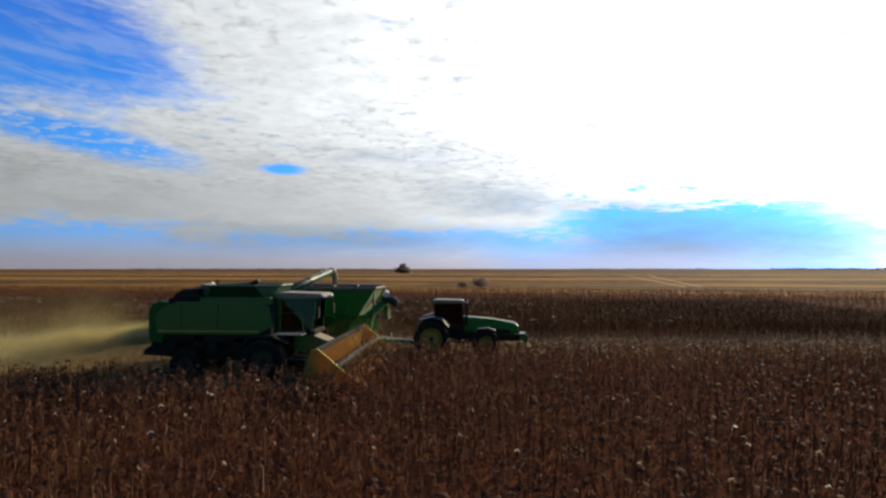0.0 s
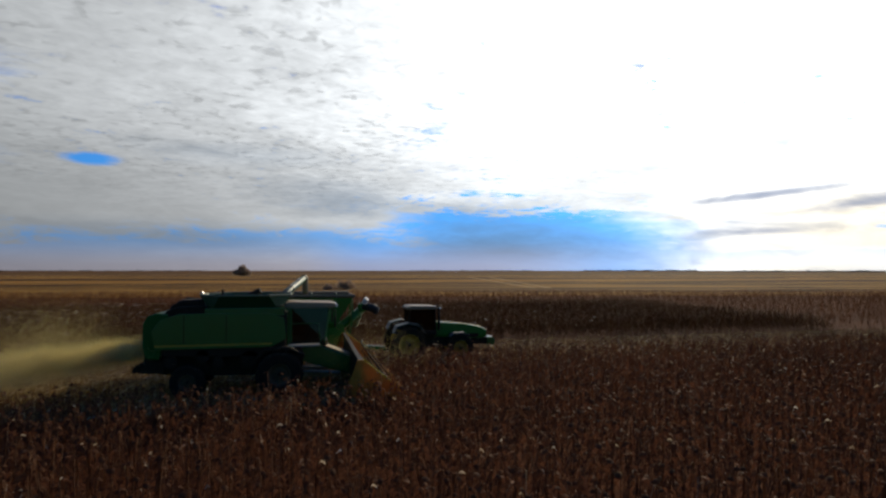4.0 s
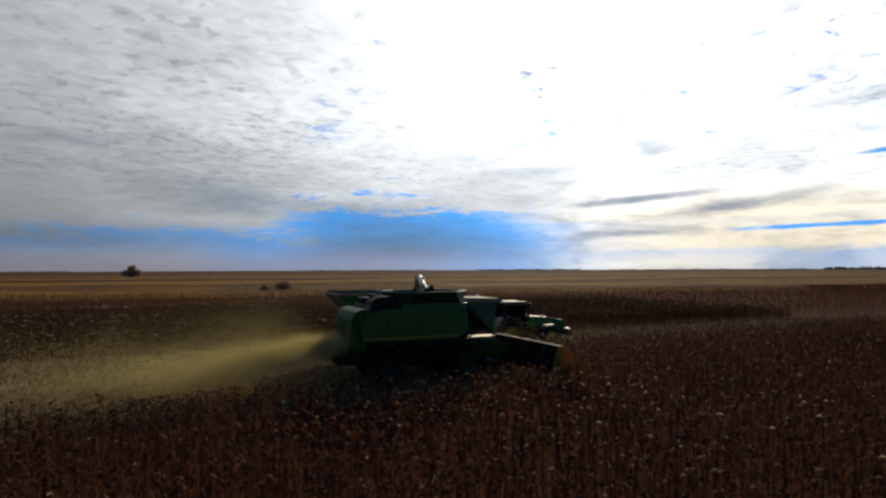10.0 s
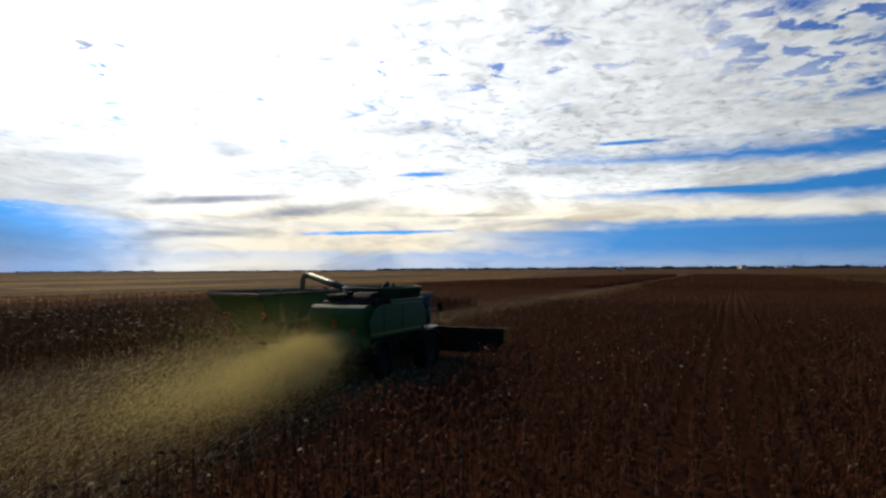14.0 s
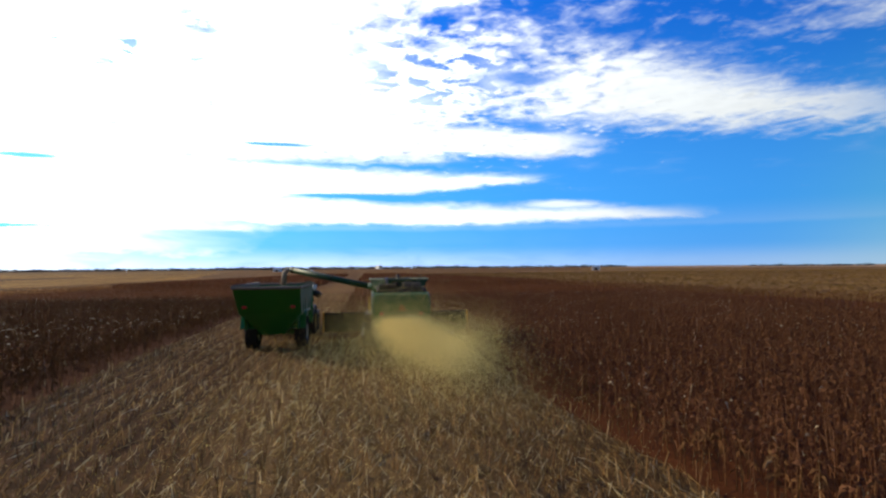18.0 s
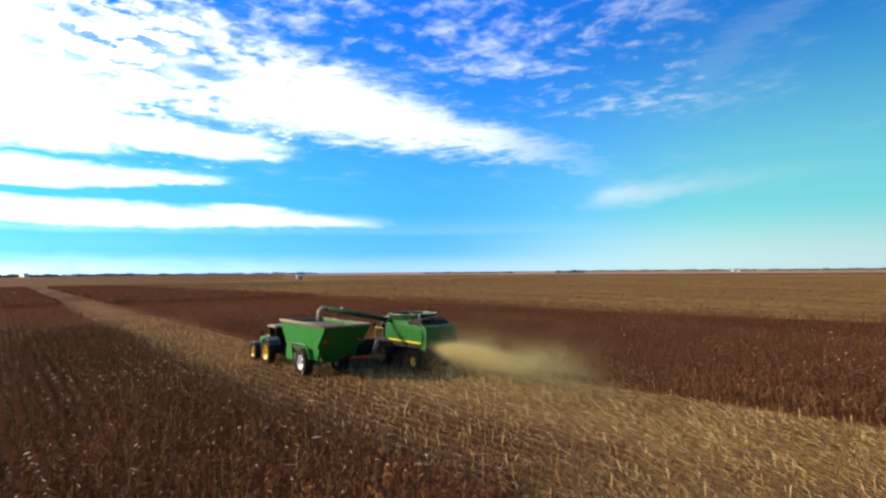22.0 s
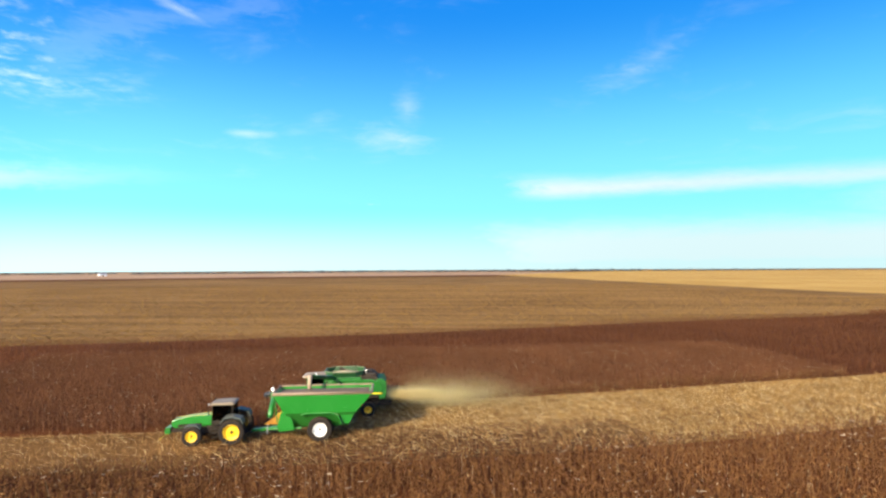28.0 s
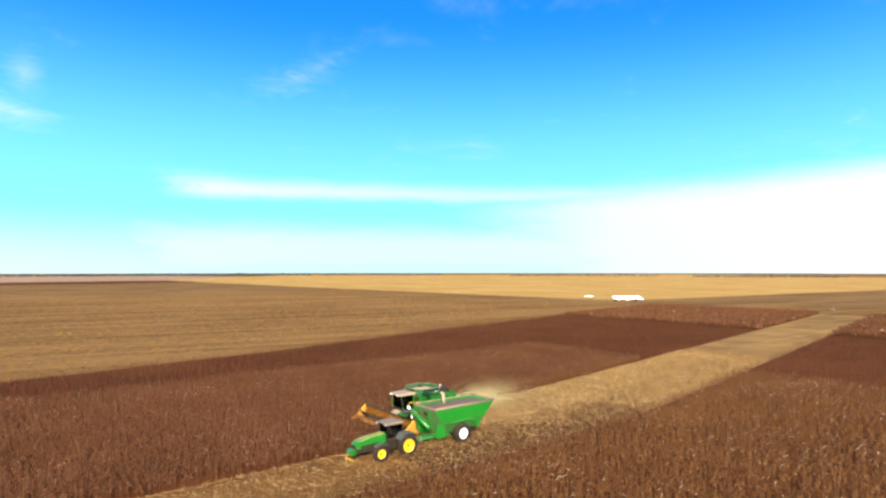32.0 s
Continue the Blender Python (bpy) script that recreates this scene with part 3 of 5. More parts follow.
# the block of sunflowers, and its neighbours
NORTH = [(-235, 106), (-60, 96), (0, 90), (60, 79), (120, 66), (345, 33)]
SOUTH = [(-228, -112), (-148, -98), (-70, -83), (-18, -69), (25, -61), (62, -56), (110, -51), (260, -33), (345, -21)]
sheet_of("crop_field", SOUTH + NORTH[::-1], 0.010, SOIL, "dark brown soil under the ripe sunflowers")
sheet_of("pale_field", [(-1500, -30), (-252, -150), (-238, -400), (-225, -1100), (-900, -2200), (-2600, -1500)], 0.014, STUBBLE_BRIGHT, "pale straw-coloured stubble field behind the grain truck")
sheet_of("brown_field", [(345, -20), (345, 30), (120, 60.5), (420, 120), (1500, 330), (3200, 100), (3200, -1300), (600, -230)], 0.006, BROWN_FIELD, "brown stubble field beyond the sunflowers")
sheet_of("northern_field", [(-1400, 150), (-237, 98.5), (-60, 88.5), (0, 82.5), (60, 72.5), (120, 60.6), (420, 121), (700, 180), (640, 480), (-200, 560), (-1400, 620)], 0.008, NORTH_FIELD, "golden brown stubble field with dark streaks")
FAR_CROP = field_material("far_ripe_crop", (0.055, 0.019, 0.006), (0.105, 0.040, 0.012), streak=0.6, turn=25, stretch=25)
sheet_of("far_sunflower_field", [(-260, -880), (200, -780), (700, -540), (950, -430), (1060, -540), (720, -700), (200, -980), (-260, -1090)], 0.009, FAR_CROP, "dark brown strip of far standing sunflowers")
FAR_PALE = field_material("far_pale_stubble", (0.23, 0.140, 0.075), (0.34, 0.22, 0.13), streak=0.7, turn=10, stretch=30, patch=0.004)
sheet_of("far_pale_field", [(-700, -1130), (-260, -1110), (200, -1000), (720, -720), (1070, -555), (2600, -900), (2600, -2400), (-200, -3200)], 0.012, FAR_PALE, "far pale pinkish stubble field below the horizon")
sheet_of("far_brown_field", [(-1800, 900), (200, 700), (1500, 900), (2500, 2500), (-2500, 2500)], 0.006, BROWN_FIELD, "far brown stubble field")


ORANGE_STRIP = field_material("orange_stubble", (0.24, 0.105, 0.014), (0.40, 0.200, 0.034), streak=0.7, turn=-9, stretch=40, patch=0.03)
DARK_STRIP = field_material("dark_worked_soil", (0.040, 0.018, 0.007), (0.075, 0.035, 0.012), streak=0.5, turn=-9, stretch=25)
sheet_of("headland_strip", [(x, y + 1.0) for x, y in NORTH] + [(x, y + 15 - 0.01 * x) for x, y in NORTH[::-1]], 0.016, ORANGE_STRIP, "bright orange-brown strip of stubble along the sunflowers")
for pts, text in (([(-300, 205), (-60, 190), (150, 168), (170, 176), (-60, 204), (-300, 222)], "dark worked strip across the golden stubble"),
                  ([(150, 215), (330, 172), (420, 190), (260, 228)], "dark patch in the golden stubble"),
                  ([(-700, 330), (-100, 300), (300, 285), (320, 315), (-100, 345), (-700, 380)], "dark far strip in the golden stubble")):
    sheet_of("dark_strip", pts, 0.018, DARK_STRIP, text)
sheet_of("orange_strip", [(-500, 255), (-60, 235), (260, 205), (300, 240), (-60, 275), (-500, 300)], 0.017, ORANGE_STRIP, "orange-brown band across the golden stubble")
TRACK = field_material("pale_track", (0.36, 0.22, 0.085), (0.50, 0.33, 0.14), streak=0.3)
for a, b in (((65, 131), (113, 374)), ((69, 130), (128, 375))):
    sheet_of("wheel_track", [(a[0] - 0.7, a[1]), (a[0] + 0.7, a[1]), (b[0] + 0.9, b[1]), (b[0] - 0.9, b[1])], 0.024, TRACK, "pale wheel track across the stubble")


def strip_outline(lo, hi, x0, x1):
    xs = [x0 + (x1 - x0) * k / 60 for k in range(61)]
    return [(x, lo + bend(x)) for x in xs] + [(x, hi + bend(x)) for x in reversed(xs)]


STRIP = lane_material("cut_strip", (0.072, 0.038, 0.015), (0.225, 0.135, 0.050), (0.034, 0.015, 0.0065), (0.112, 0.054, 0.022))
LANE = (4.6, 14.3)                    # the earlier pass, where the tractor drives
CUT = (-4.0, 4.6)                    # what the combine cuts now
sheet_of("harvested_lane", strip_outline(*LANE, -78, 7.5), 0.022, STRIP, "harvested lane of pale chopped sunflower stubble")
sheet_of("harvested_lane_ahead", strip_outline(*LANE, 7.5, 340), 0.022, OLD_STRIP, "harvested lane of brown stubble ahead of the tractor")
STRIP_FAR = field_material("straw_strewn_strip", (0.135, 0.074, 0.023), (0.29, 0.170, 0.056), streak=0.5, patch=0.06, stretch=20, grain=5.0)
sheet_of("straw_strewn_lane", strip_outline(CUT[0], LANE[1], -227, -78), 0.020, STRIP_FAR, "harvested lane strewn with pale straw far behind the combine")
sheet_of("fresh_cut_lane", strip_outline(*CUT, -78, 3.6), 0.018, STRIP, "freshly cut lane of stubble behind the combine")


def inside(x, y):
    """Whether sunflowers stand here (arrays)."""
    n = np.interp(x, [p[0] for p in NORTH], [p[1] for p in NORTH])
    s = np.interp(x, [p[0] for p in SOUTH], [p[1] for p in SOUTH])
    v = y + 0.984 * np.log1p(np.exp(np.minimum((-x - 18.0) / 6.0, 60)))
    lane = (v > LANE[0] - 0.1) & (v < LANE[1])
    cut = ((v > CUT[0]) & (v < CUT[1] + 0.2) & (x < 3.9)) | ((x > 2.2) & (x < 3.9) & (np.abs(y + 0.07) < 5.0))
    ragged = (v > LANE[1]) & (v < LANE[1] + 2.2) & (np.modf(np.abs(np.sin(x * 12.9898 + y * 78.233)) * 437.585)[0] > 0.25 + 0.34 * (v - LANE[1]))
    return (x > -226) & (x < 342) & (y < n) & (y > s) & ~lane & ~cut & ~ragged


def rows_in(x0, x1, y0, y1, step, rng, row=0.762):
    """Places along the crop rows of a stretch of the plan."""
    vs = np.arange(math.floor(y0 / row) * row, y1 + 40, row)
    xs = np.arange(x0, x1, step)
    gx, gv = np.meshgrid(xs, vs)
    gx = gx.ravel() + rng.uniform(-0.45, 0.45, gx.size) * step
    gv = gv.ravel() + rng.normal(0, 0.05, gx.size)
    gy = gv - 0.984 * np.log1p(np.exp(np.minimum((-gx - 18.0) / 6.0, 60)))
    ok = (gy > y0) & (gy < y1)
    return gx[ok], gy[ok]


def scatter(name, templates, x, y, mat, rng, size=(0.85, 1.15), lean=0.10, z=0.0, label="", category="", turn=(0.0, 2 * math.pi)):
    """Many small copies of some little meshes, joined into one object of stuff."""
    pick = rng.integers(0, len(templates), x.size)
    allv, allf, alls, base = [], [], [], 0
    for k, (tv, tf, ts) in enumerate(templates):
        i = np.nonzero(pick == k)[0]
        if not i.size:
            continue
        s, a = rng.uniform(*size, i.size), rng.uniform(*turn, i.size)
        lx, ly = rng.normal(0, lean, i.size), rng.normal(0, lean, i.size)
        c, d = np.cos(a)[:, None], np.sin(a)[:, None]
        v = tv[None] * s[:, None, None]
        px = v[..., 0] * c - v[..., 1] * d + lx[:, None] * v[..., 2]
        py = v[..., 0] * d + v[..., 1] * c + ly[:, None] * v[..., 2]
        pz = v[..., 2] + z
        out = np.stack([px + x[i][:, None], py + y[i][:, None], pz], -1).reshape(-1, 3)
        f = (tf[None] + (np.arange(i.size) * len(tv))[:, None, None] + base).reshape(-1, 3)
        allv.append(out), allf.append(f), alls.append(np.tile(ts, i.size))
        base += len(out)
    v, f = np.concatenate(allv), np.concatenate(allf)
    return tagged(new(name, tri_mesh(name, v, f, mat, np.concatenate(alls))), label, category, "", "stuff")


def tri_mesh(name, v, f, mat, slots=None):
    me = bpy.data.meshes.new(name)
    me.vertices.add(len(v)), me.loops.add(f.size), me.polygons.add(len(f))
    me.vertices.foreach_set("co", v.astype(np.float32).ravel())
    me.loops.foreach_set("vertex_index", f.astype(np.int32).ravel())
    me.polygons.foreach_set("loop_start", np.arange(0, f.size, 3, dtype=np.int32))
    if slots is not None:
        me.polygons.foreach_set("material_index", slots.astype(np.int32))
    me.update(calc_edges=True)
    for m in (mat if isinstance(mat, tuple) else (mat,)):
        me.materials.append(m)
    return me

# ---- combine harvester ----
combine = thing("combine_harvester", "green combine harvester with yellow stripe, cutting ripe sunflowers", "combine")


def glass(name, corners, parent, thick=0.02):
    """A pane with a little thickness over four corners."""
    bm = bmesh.new()
    c = [Vector(p) for p in corners]
    nrm = (c[1] - c[0]).cross(c[2] - c[0]).normalized() * thick
    a, b = [bm.verts.new(p) for p in c], [bm.verts.new(p + nrm) for p in c]
    bm.faces.new(a), bm.faces.new(b[::-1])
    for k in range(4):
        bm.faces.new((a[k], b[k], b[(k + 1) % 4], a[(k + 1) % 4]))
    ob = part(name, bm, GLASS, parent)
    ob.visible_shadow = False
    return ob


# body: long side shields with a stripe, rear hood, chassis
SHIELD = [(-4.75, 2.02), (-0.35, 2.02), (0.25, 2.35), (0.15, 3.2), (-0.5, 3.42), (-3.9, 3.42), (-4.55, 3.2), (-4.9, 2.75)]
for s, yy in (("right", -1.58), ("left", 1.50)):
    shield = part("side_shield", slab(SHIELD, yy, yy + 0.08, 0.02), GREEN, combine)
    out = yy - 0.006 if s == "right" else yy + 0.07
    part("stripe", slab([(-4.75, 2.12), (-0.35, 2.12), (-0.30, 2.20), (-4.78, 2.20)], out, out + 0.016, 0.0), SHADED_STRIPE if s == "right" else STRIPE, shield, "thin yellow stripe")
    for x in (-3.7, -2.1):
        part("panel_joint", box(x - 0.012, x + 0.012, out, out + 0.014, 2.24, 3.36, 0), DARK, shield)
part("body", slab([(-4.5, 1.75), (0.2, 1.55), (0.25, 3.3), (-4.0, 3.36), (-4.65, 3.05)], -1.5, 1.5, 0.05), DARK, combine, "dark inner body")
part("rear_hood", slab([(-5.12, 1.65), (-4.6, 1.6), (-4.3, 3.40), (-4.75, 3.46), (-5.08, 3.34), (-5.24, 3.02), (-5.24, 2.1)], -1.46, 1.46, 0.07), HOOD_GREEN, combine, "blunt green rear hood")
part("chopper", slab([(-5.45, 1.05), (-4.5, 1.0), (-4.4, 1.75), (-5.2, 1.75)], -1.15, 1.15, 0.04), DARK, combine, "straw chopper")
for y in (-0.95, -0.55, -0.15, 0.25, 0.65, 1.05):
    part("spreader_fin", slab([(-5.75, 1.05), (-5.4, 1.05), (-5.4, 1.45), (-5.65, 1.3)], y, y + 0.02, 0), DARK, combine)
for y in (-1.1, 1.0):
    part("tail_light", box(-5.27, -5.20, y, y + 0.16, 2.28, 2.42, 0.015), RED, combine)
part("slow_sign", slab([(-0.22, 2.5), (0.22, 2.5), (0.0, 2.88)], -5.27, -5.235, 0, axis="x"), DULL_SIGN, combine, "dusty faded warning triangle")
part("chassis", slab([(-4.6, 0.95), (-3.2, 0.85), (0.6, 0.75), (1.0, 1.55), (-4.7, 1.75)], -0.95, 0.95, 0.05), DARK, combine)
part("front_axle", rod((0, -1.75, 0.94), (0, 1.75, 0.94), 0.20, n=14), DARK, combine)
part("rear_axle", rod((-3.57, -1.2, 0.72), (-3.57, 1.2, 0.72), 0.12, n=12), DARK, combine)
for s in (-1, 1):
    # right-hand rims carry the shade of that side in their colour
    wheel(combine, (0, s * 1.72, 0.94), 0.94, 0.68, 0.46, DUSTY_SHADED_RIM if s > 0 else SHADED_RIM, s, 18, name="front_wheel")
    wheel(combine, (-3.57, s * 1.32, 0.68), 0.68, 0.46, 0.34, YELLOW if s > 0 else SHADED_RIM, s, 16, name="rear_wheel")
    part("fender", slab([(-0.95, 1.60), (-0.6, 1.98), (0.4, 2.05), (0.95, 1.75), (0.98, 1.66), (0.4, 1.95), (-0.55, 1.90), (-0.85, 1.56)], s * 1.42, s * 2.0, 0.01), DARK, combine)
# lower drives under the right shield
for x, z, r in ((-1.2, 1.55, 0.34), (-2.4, 1.45, 0.22), (-3.0, 1.7, 0.26), (-4.2, 1.5, 0.24)):
    part("pulley", rod((x, -1.36, z), (x, -1.50, z), r, n=20), DARK, combine)
part("fuel_tank", box(-4.4, -3.2, -0.9, 0.9, 2.6, 3.3, 0.1), DARK, combine)

# engine deck, grain tank and its flared extension
part("engine_deck", slab([(-4.5, 3.3), (-2.9, 3.36), (-2.9, 3.72), (-3.9, 3.70), (-4.4, 3.55)], -1.35, 1.30, 0.06), DARK, combine)
part("air_screen", rod((-3.9, -1.30, 3.25), (-3.9, -1.44, 3.25), 0.42, n=28), DARK, combine, "round rotary air screen")
part("exhaust", tube([(-3.35, 0.75, 3.6), (-3.35, 0.75, 4.05), (-3.45, 0.75, 4.20)], 0.085, 12), BARE, combine)
part("engine_cover", slab([(-4.35, 3.55), (-3.15, 3.62), (-3.2, 3.98), (-3.9, 3.96), (-4.25, 3.75)], -1.15, -0.1, 0.08), DARK, combine, "black engine cover")
part("radiator_hood", box(-4.3, -3.3, 0.25, 1.2, 3.6, 3.88, 0.08), DARK, combine)
part("air_intake", rod((-3.8, 0.2, 3.65), (-3.8, 0.2, 4.0), 0.17, n=16), DARK, combine)
part("grain_tank", box(-2.95, 0.15, -1.48, 1.46, 3.2, 3.62, 0.04), GREEN, combine)


def eight(x0, x1, y0, y1, cut, z):
    """An oblong with its corners cut off."""
    return [Vector(p) for p in ((x0 + cut, y0, z), (x1 - cut, y0, z), (x1, y0 + cut, z), (x1, y1 - cut, z), (x1 - cut, y1, z), (x0 + cut, y1, z), (x0, y1 - cut, z), (x0, y0 + cut, z))]


LOWR, UPR = eight(-2.9, 0.1, -1.42, 1.40, 0.25, 3.62), eight(-3.2, 0.40, -1.70, 1.68, 0.85, 4.12)
for k in range(8):
    bm = bmesh.new()
    q = [LOWR[k], LOWR[(k + 1) % 8], UPR[(k + 1) % 8], UPR[k]]
    nrm = (q[1] - q[0]).cross(q[2] - q[0]).normalized() * 0.04
    va, vb = [bm.verts.new(p) for p in q], [bm.verts.new(p - nrm) for p in q]
    bm.faces.new(va), bm.faces.new(vb[::-1])
    for e in range(4):
        bm.faces.new((va[e], vb[e], vb[(e + 1) % 4], va[(e + 1) % 4]))
    part("tank_extension", bm, TANK_BLACK, combine, "flared dark tank board")
    part("tank_rim", rod(UPR[k], UPR[(k + 1) % 8], 0.05, n=8), RIM_OLIVE, combine, "dusty olive tank rim")
bm = bmesh.new()
bmesh.ops.create_grid(bm, x_segments=14, y_segments=12, size=1.0, matrix=Matrix.Translation((-1.42, -0.01, 3.72)) @ Matrix.Diagonal((1.55, 1.44, 1, 1)))
for v in bm.verts:
    r = math.hypot((v.co.x + 1.42) / 1.55, v.co.y / 1.44)
    v.co.z += 0.40 * max(0.0, 1 - r) + 0.03 * noise.noise(v.co * 3)
part("grain_heap", bm, CHAFF_HEAP, combine, "pale dusty heap of sunflower seed", smooth=True)
part("fill_auger", rod((-2.0, 0.0, 3.7), (-0.9, 0.0, 4.30), 0.13, n=14), DARK, combine)
part("beacon", rod((-2.3, -1.2, 4.13), (-2.3, -1.2, 4.36), 0.05, n=10), DARK, combine)

# cab
cab = part("cab", box(0.35, 1.95, -0.92, 0.90, 1.95, 2.16, 0.04), DARK, combine, "dark cab floor")
A = [(0.42, -0.90), (1.82, -0.98), (1.82, 0.96), (0.42, 0.88)]
B = [(0.42, -0.88), (2.02, -0.86), (2.02, 0.84), (0.42, 0.86)]
for (xa, ya), (xb, yb) in zip(A, B):
    part("cab_post", rod((xa, ya, 2.1), (xb, yb, 3.58), 0.045, n=8), GREEN, combine)
for k in range(4):
    a0, a1, b0, b1 = A[k], A[(k + 1) % 4], B[k], B[(k + 1) % 4]
    glass("cab_window", [(*a0, 2.14), (*a1, 2.14), (*b1, 3.56), (*b0, 3.56)], combine)
part("cab_back", box(0.25, 0.40, -0.88, 0.86, 2.0, 3.5, 0.03), GREEN, combine)
part("cab_roof", slab([(0.15, 3.55), (2.20, 3.55), (2.34, 3.66), (2.2, 3.76), (0.3, 3.82), (0.12, 3.74)], -0.98, 0.96, 0.05), ROOF, combine, "dusty pale cab roof")
for y in (-0.8, -0.5, 0.45, 0.75):
    part("work_light", box(2.28, 2.36, y - 0.08, y + 0.08, 3.58, 3.68, 0.015), LENS, combine)
part("driver_seat", slab([(0.75, 2.16), (1.2, 2.16), (1.25, 2.55), (0.95, 2.6), (0.85, 3.15), (0.7, 3.15), (0.7, 2.5)], -0.25, 0.25, 0.04), SEAT, combine)
part("steering_column", rod((1.65, 0, 2.15), (1.5, 0, 2.75), 0.04, n=8), DARK, combine)
for s in (-1, 1):
    arm = part("mirror_arm", tube([(1.95, s * 0.9, 3.5), (2.25, s * 1.25, 3.45), (2.25, s * 1.38, 3.2)], 0.022, 6), DARK, combine)
    part("mirror", box(2.2, 2.27, s * 1.38 - 0.13, s * 1.38 + 0.13, 2.75, 3.2, 0.02), DARK, arm)
# platform, ladder and rails at the cab's left door, step at the right
part("platform", box(0.3, 1.75, 0.92, 1.75, 2.0, 2.06, 0.015), DARK, combine)
part("right_platform", box(0.3, 1.6, -1.62, -0.95, 2.0, 2.06, 0.015), BARE, combine)
for s, y in ((1, 1.72), (-1, -1.58)):
    part("handrail", tube([(0.35, y, 2.06), (0.35, y, 2.95), (1.55, y, 2.95), (1.65, y, 2.06)], 0.022, 6), STRIPE if s > 0 else GREEN, combine)
part("ladder_rail", tube([(1.3, 1.78, 2.05), (1.55, 2.15, 0.5)], 0.03, 6), BARE, combine)
part("ladder_rail", tube([(0.85, 1.78, 2.05), (1.1, 2.15, 0.5)], 0.03, 6), BARE, combine)
for k in range(5):
    t = 0.12 + k * 0.2
    part("ladder_step", box(0.86 + 0.25 * t, 1.30 + 0.25 * t, 1.74 + 0.37 * t, 1.92 + 0.37 * t, 2.0 - 1.5 * t, 2.03 - 1.5 * t, 0.008), BARE, combine)

# unloading auger swung out to the left over the cart
P0, P1 = Vector((-0.45, 1.45, 3.62)), Vector((0.92, 6.55, 4.72))
part("auger_elbow", tube([(-0.45, 1.25, 2.6), (-0.45, 1.32, 3.3), P0, P0 + (P1 - P0) * 0.06], 0.21, 14), GREEN, combine, smooth=True)
auger = part("unloading_auger", rod(P0, P1, 0.185, n=20), AUGER_GREEN, combine, "long dark green unloading auger swung out", smooth=True)
for t in (0.05, 0.5, 0.97):
    p = P0 + (P1 - P0) * t
    part("auger_band", rod(p - (P1 - P0) * 0.008, p + (P1 - P0) * 0.008, 0.205, n=20), DARK, auger)
part("auger_spout", tube([P1 - (P1 - P0) * 0.02, P1 + Vector((0.04, 0.2, 0.02)), P1 + Vector((0.06, 0.40, -0.22)), P1 + Vector((0.06, 0.46, -0.95))], 0.165, 12), ROOF, auger, "pale dusty rubber spout", smooth=True)
part("auger_light", box(0.6, 0.72, 5.2, 5.3, 4.62, 4.72, 0.01), LENS, auger)

# feeder house and the sunflower header
part("feeder_house", slab([(0.9, 1.25), (2.95, 0.62), (3.0, 1.35), (1.4, 1.98), (0.9, 1.9)], -0.62, 0.62, 0.04), GREEN, combine)
part("feeder_top", slab([(1.5, 2.0), (3.0, 1.40), (3.0, 1.43), (1.5, 2.03)], -0.6, 0.6, 0), CHAFF_HEAP, combine, "chaff on the feeder house")
for s in (-1, 1):
    part("lift_cylinder", rod((0.6, s * 0.5, 0.85), (2.5, s * 0.55, 0.72), 0.06, n=10), BARE, combine)

header = thing("sunflower_header", "yellow sunflower header with crop pans, mounted before the combine", "header")
HL, HR = 4.72, -4.86
part("back_frame", slab([(2.92, 0.62), (3.02, 0.62), (3.09, 1.72), (2.97, 1.75)], HR, HL, 0.01), DARK, header, "dark steel back frame")
part("back_sheet", slab([(3.024, 0.62), (3.05, 0.62), (3.12, 1.70), (3.094, 1.70)], HR + 0.06, HL - 0.06, 0), HEADER_INNER, header, "worn dusty yellow inner sheet")
part("top_beam", box(2.92, 3.10, HR + 0.06, HL - 0.06, 1.755, 1.86, 0.02), DARK, header)
part("trough", slab([(3.0, 0.52), (3.75, 0.50), (3.78, 0.56), (3.35, 0.60), (3.1, 0.75), (3.0, 0.75)], HR, HL, 0.01), WORN, header)
cross = part("cross_auger", rod((3.42, HR + 0.06, 0.92), (3.42, HL - 0.06, 0.92), 0.17, n=16), DARK, header)
for s, yy in ((-1, HR), (1, HL)):
    bm = bmesh.new()
    for k in range(64):
        y = yy + (-s) * (0.15 + k * 0.06)
        a = k * 0.75 * s
        p = Vector((3.42 + 0.23 * math.cos(a), y, 0.92 + 0.23 * math.sin(a)))
        rod((3.42, y, 0.92), p, 0.02, n=4, bm=bm, caps=False)
    part("flighting", bm, WORN, cross)
for s, y in ((-1, HR), (1, HL)):
    end = part("end_divider", slab([(2.42, 0.55), (4.95, 0.42), (5.05, 0.50), (4.1, 1.02), (3.1, 1.86), (2.88, 1.86)], y - 0.05, y + 0.05, 0.02), HEADER_YELLOW, header, "yellow end divider")
    part("edge_trim", slab([(3.1, 1.865), (4.1, 1.03), (4.13, 1.06), (3.12, 1.90)], y - 0.03, y + 0.03, 0), STRIPE, end, "pale yellow worn top edge")
n_pan = 26
for k in range(n_pan + 1):
    y = HR + 0.18 + (HL - HR - 0.36) * k / n_pan
    part("crop_pan", slab([(3.72, 0.50), (4.62, 0.56), (4.72, 0.66), (4.5, 0.66), (3.74, 0.60)], y - 0.10, y + 0.10, 0.015), HEADER_YELLOW, header)
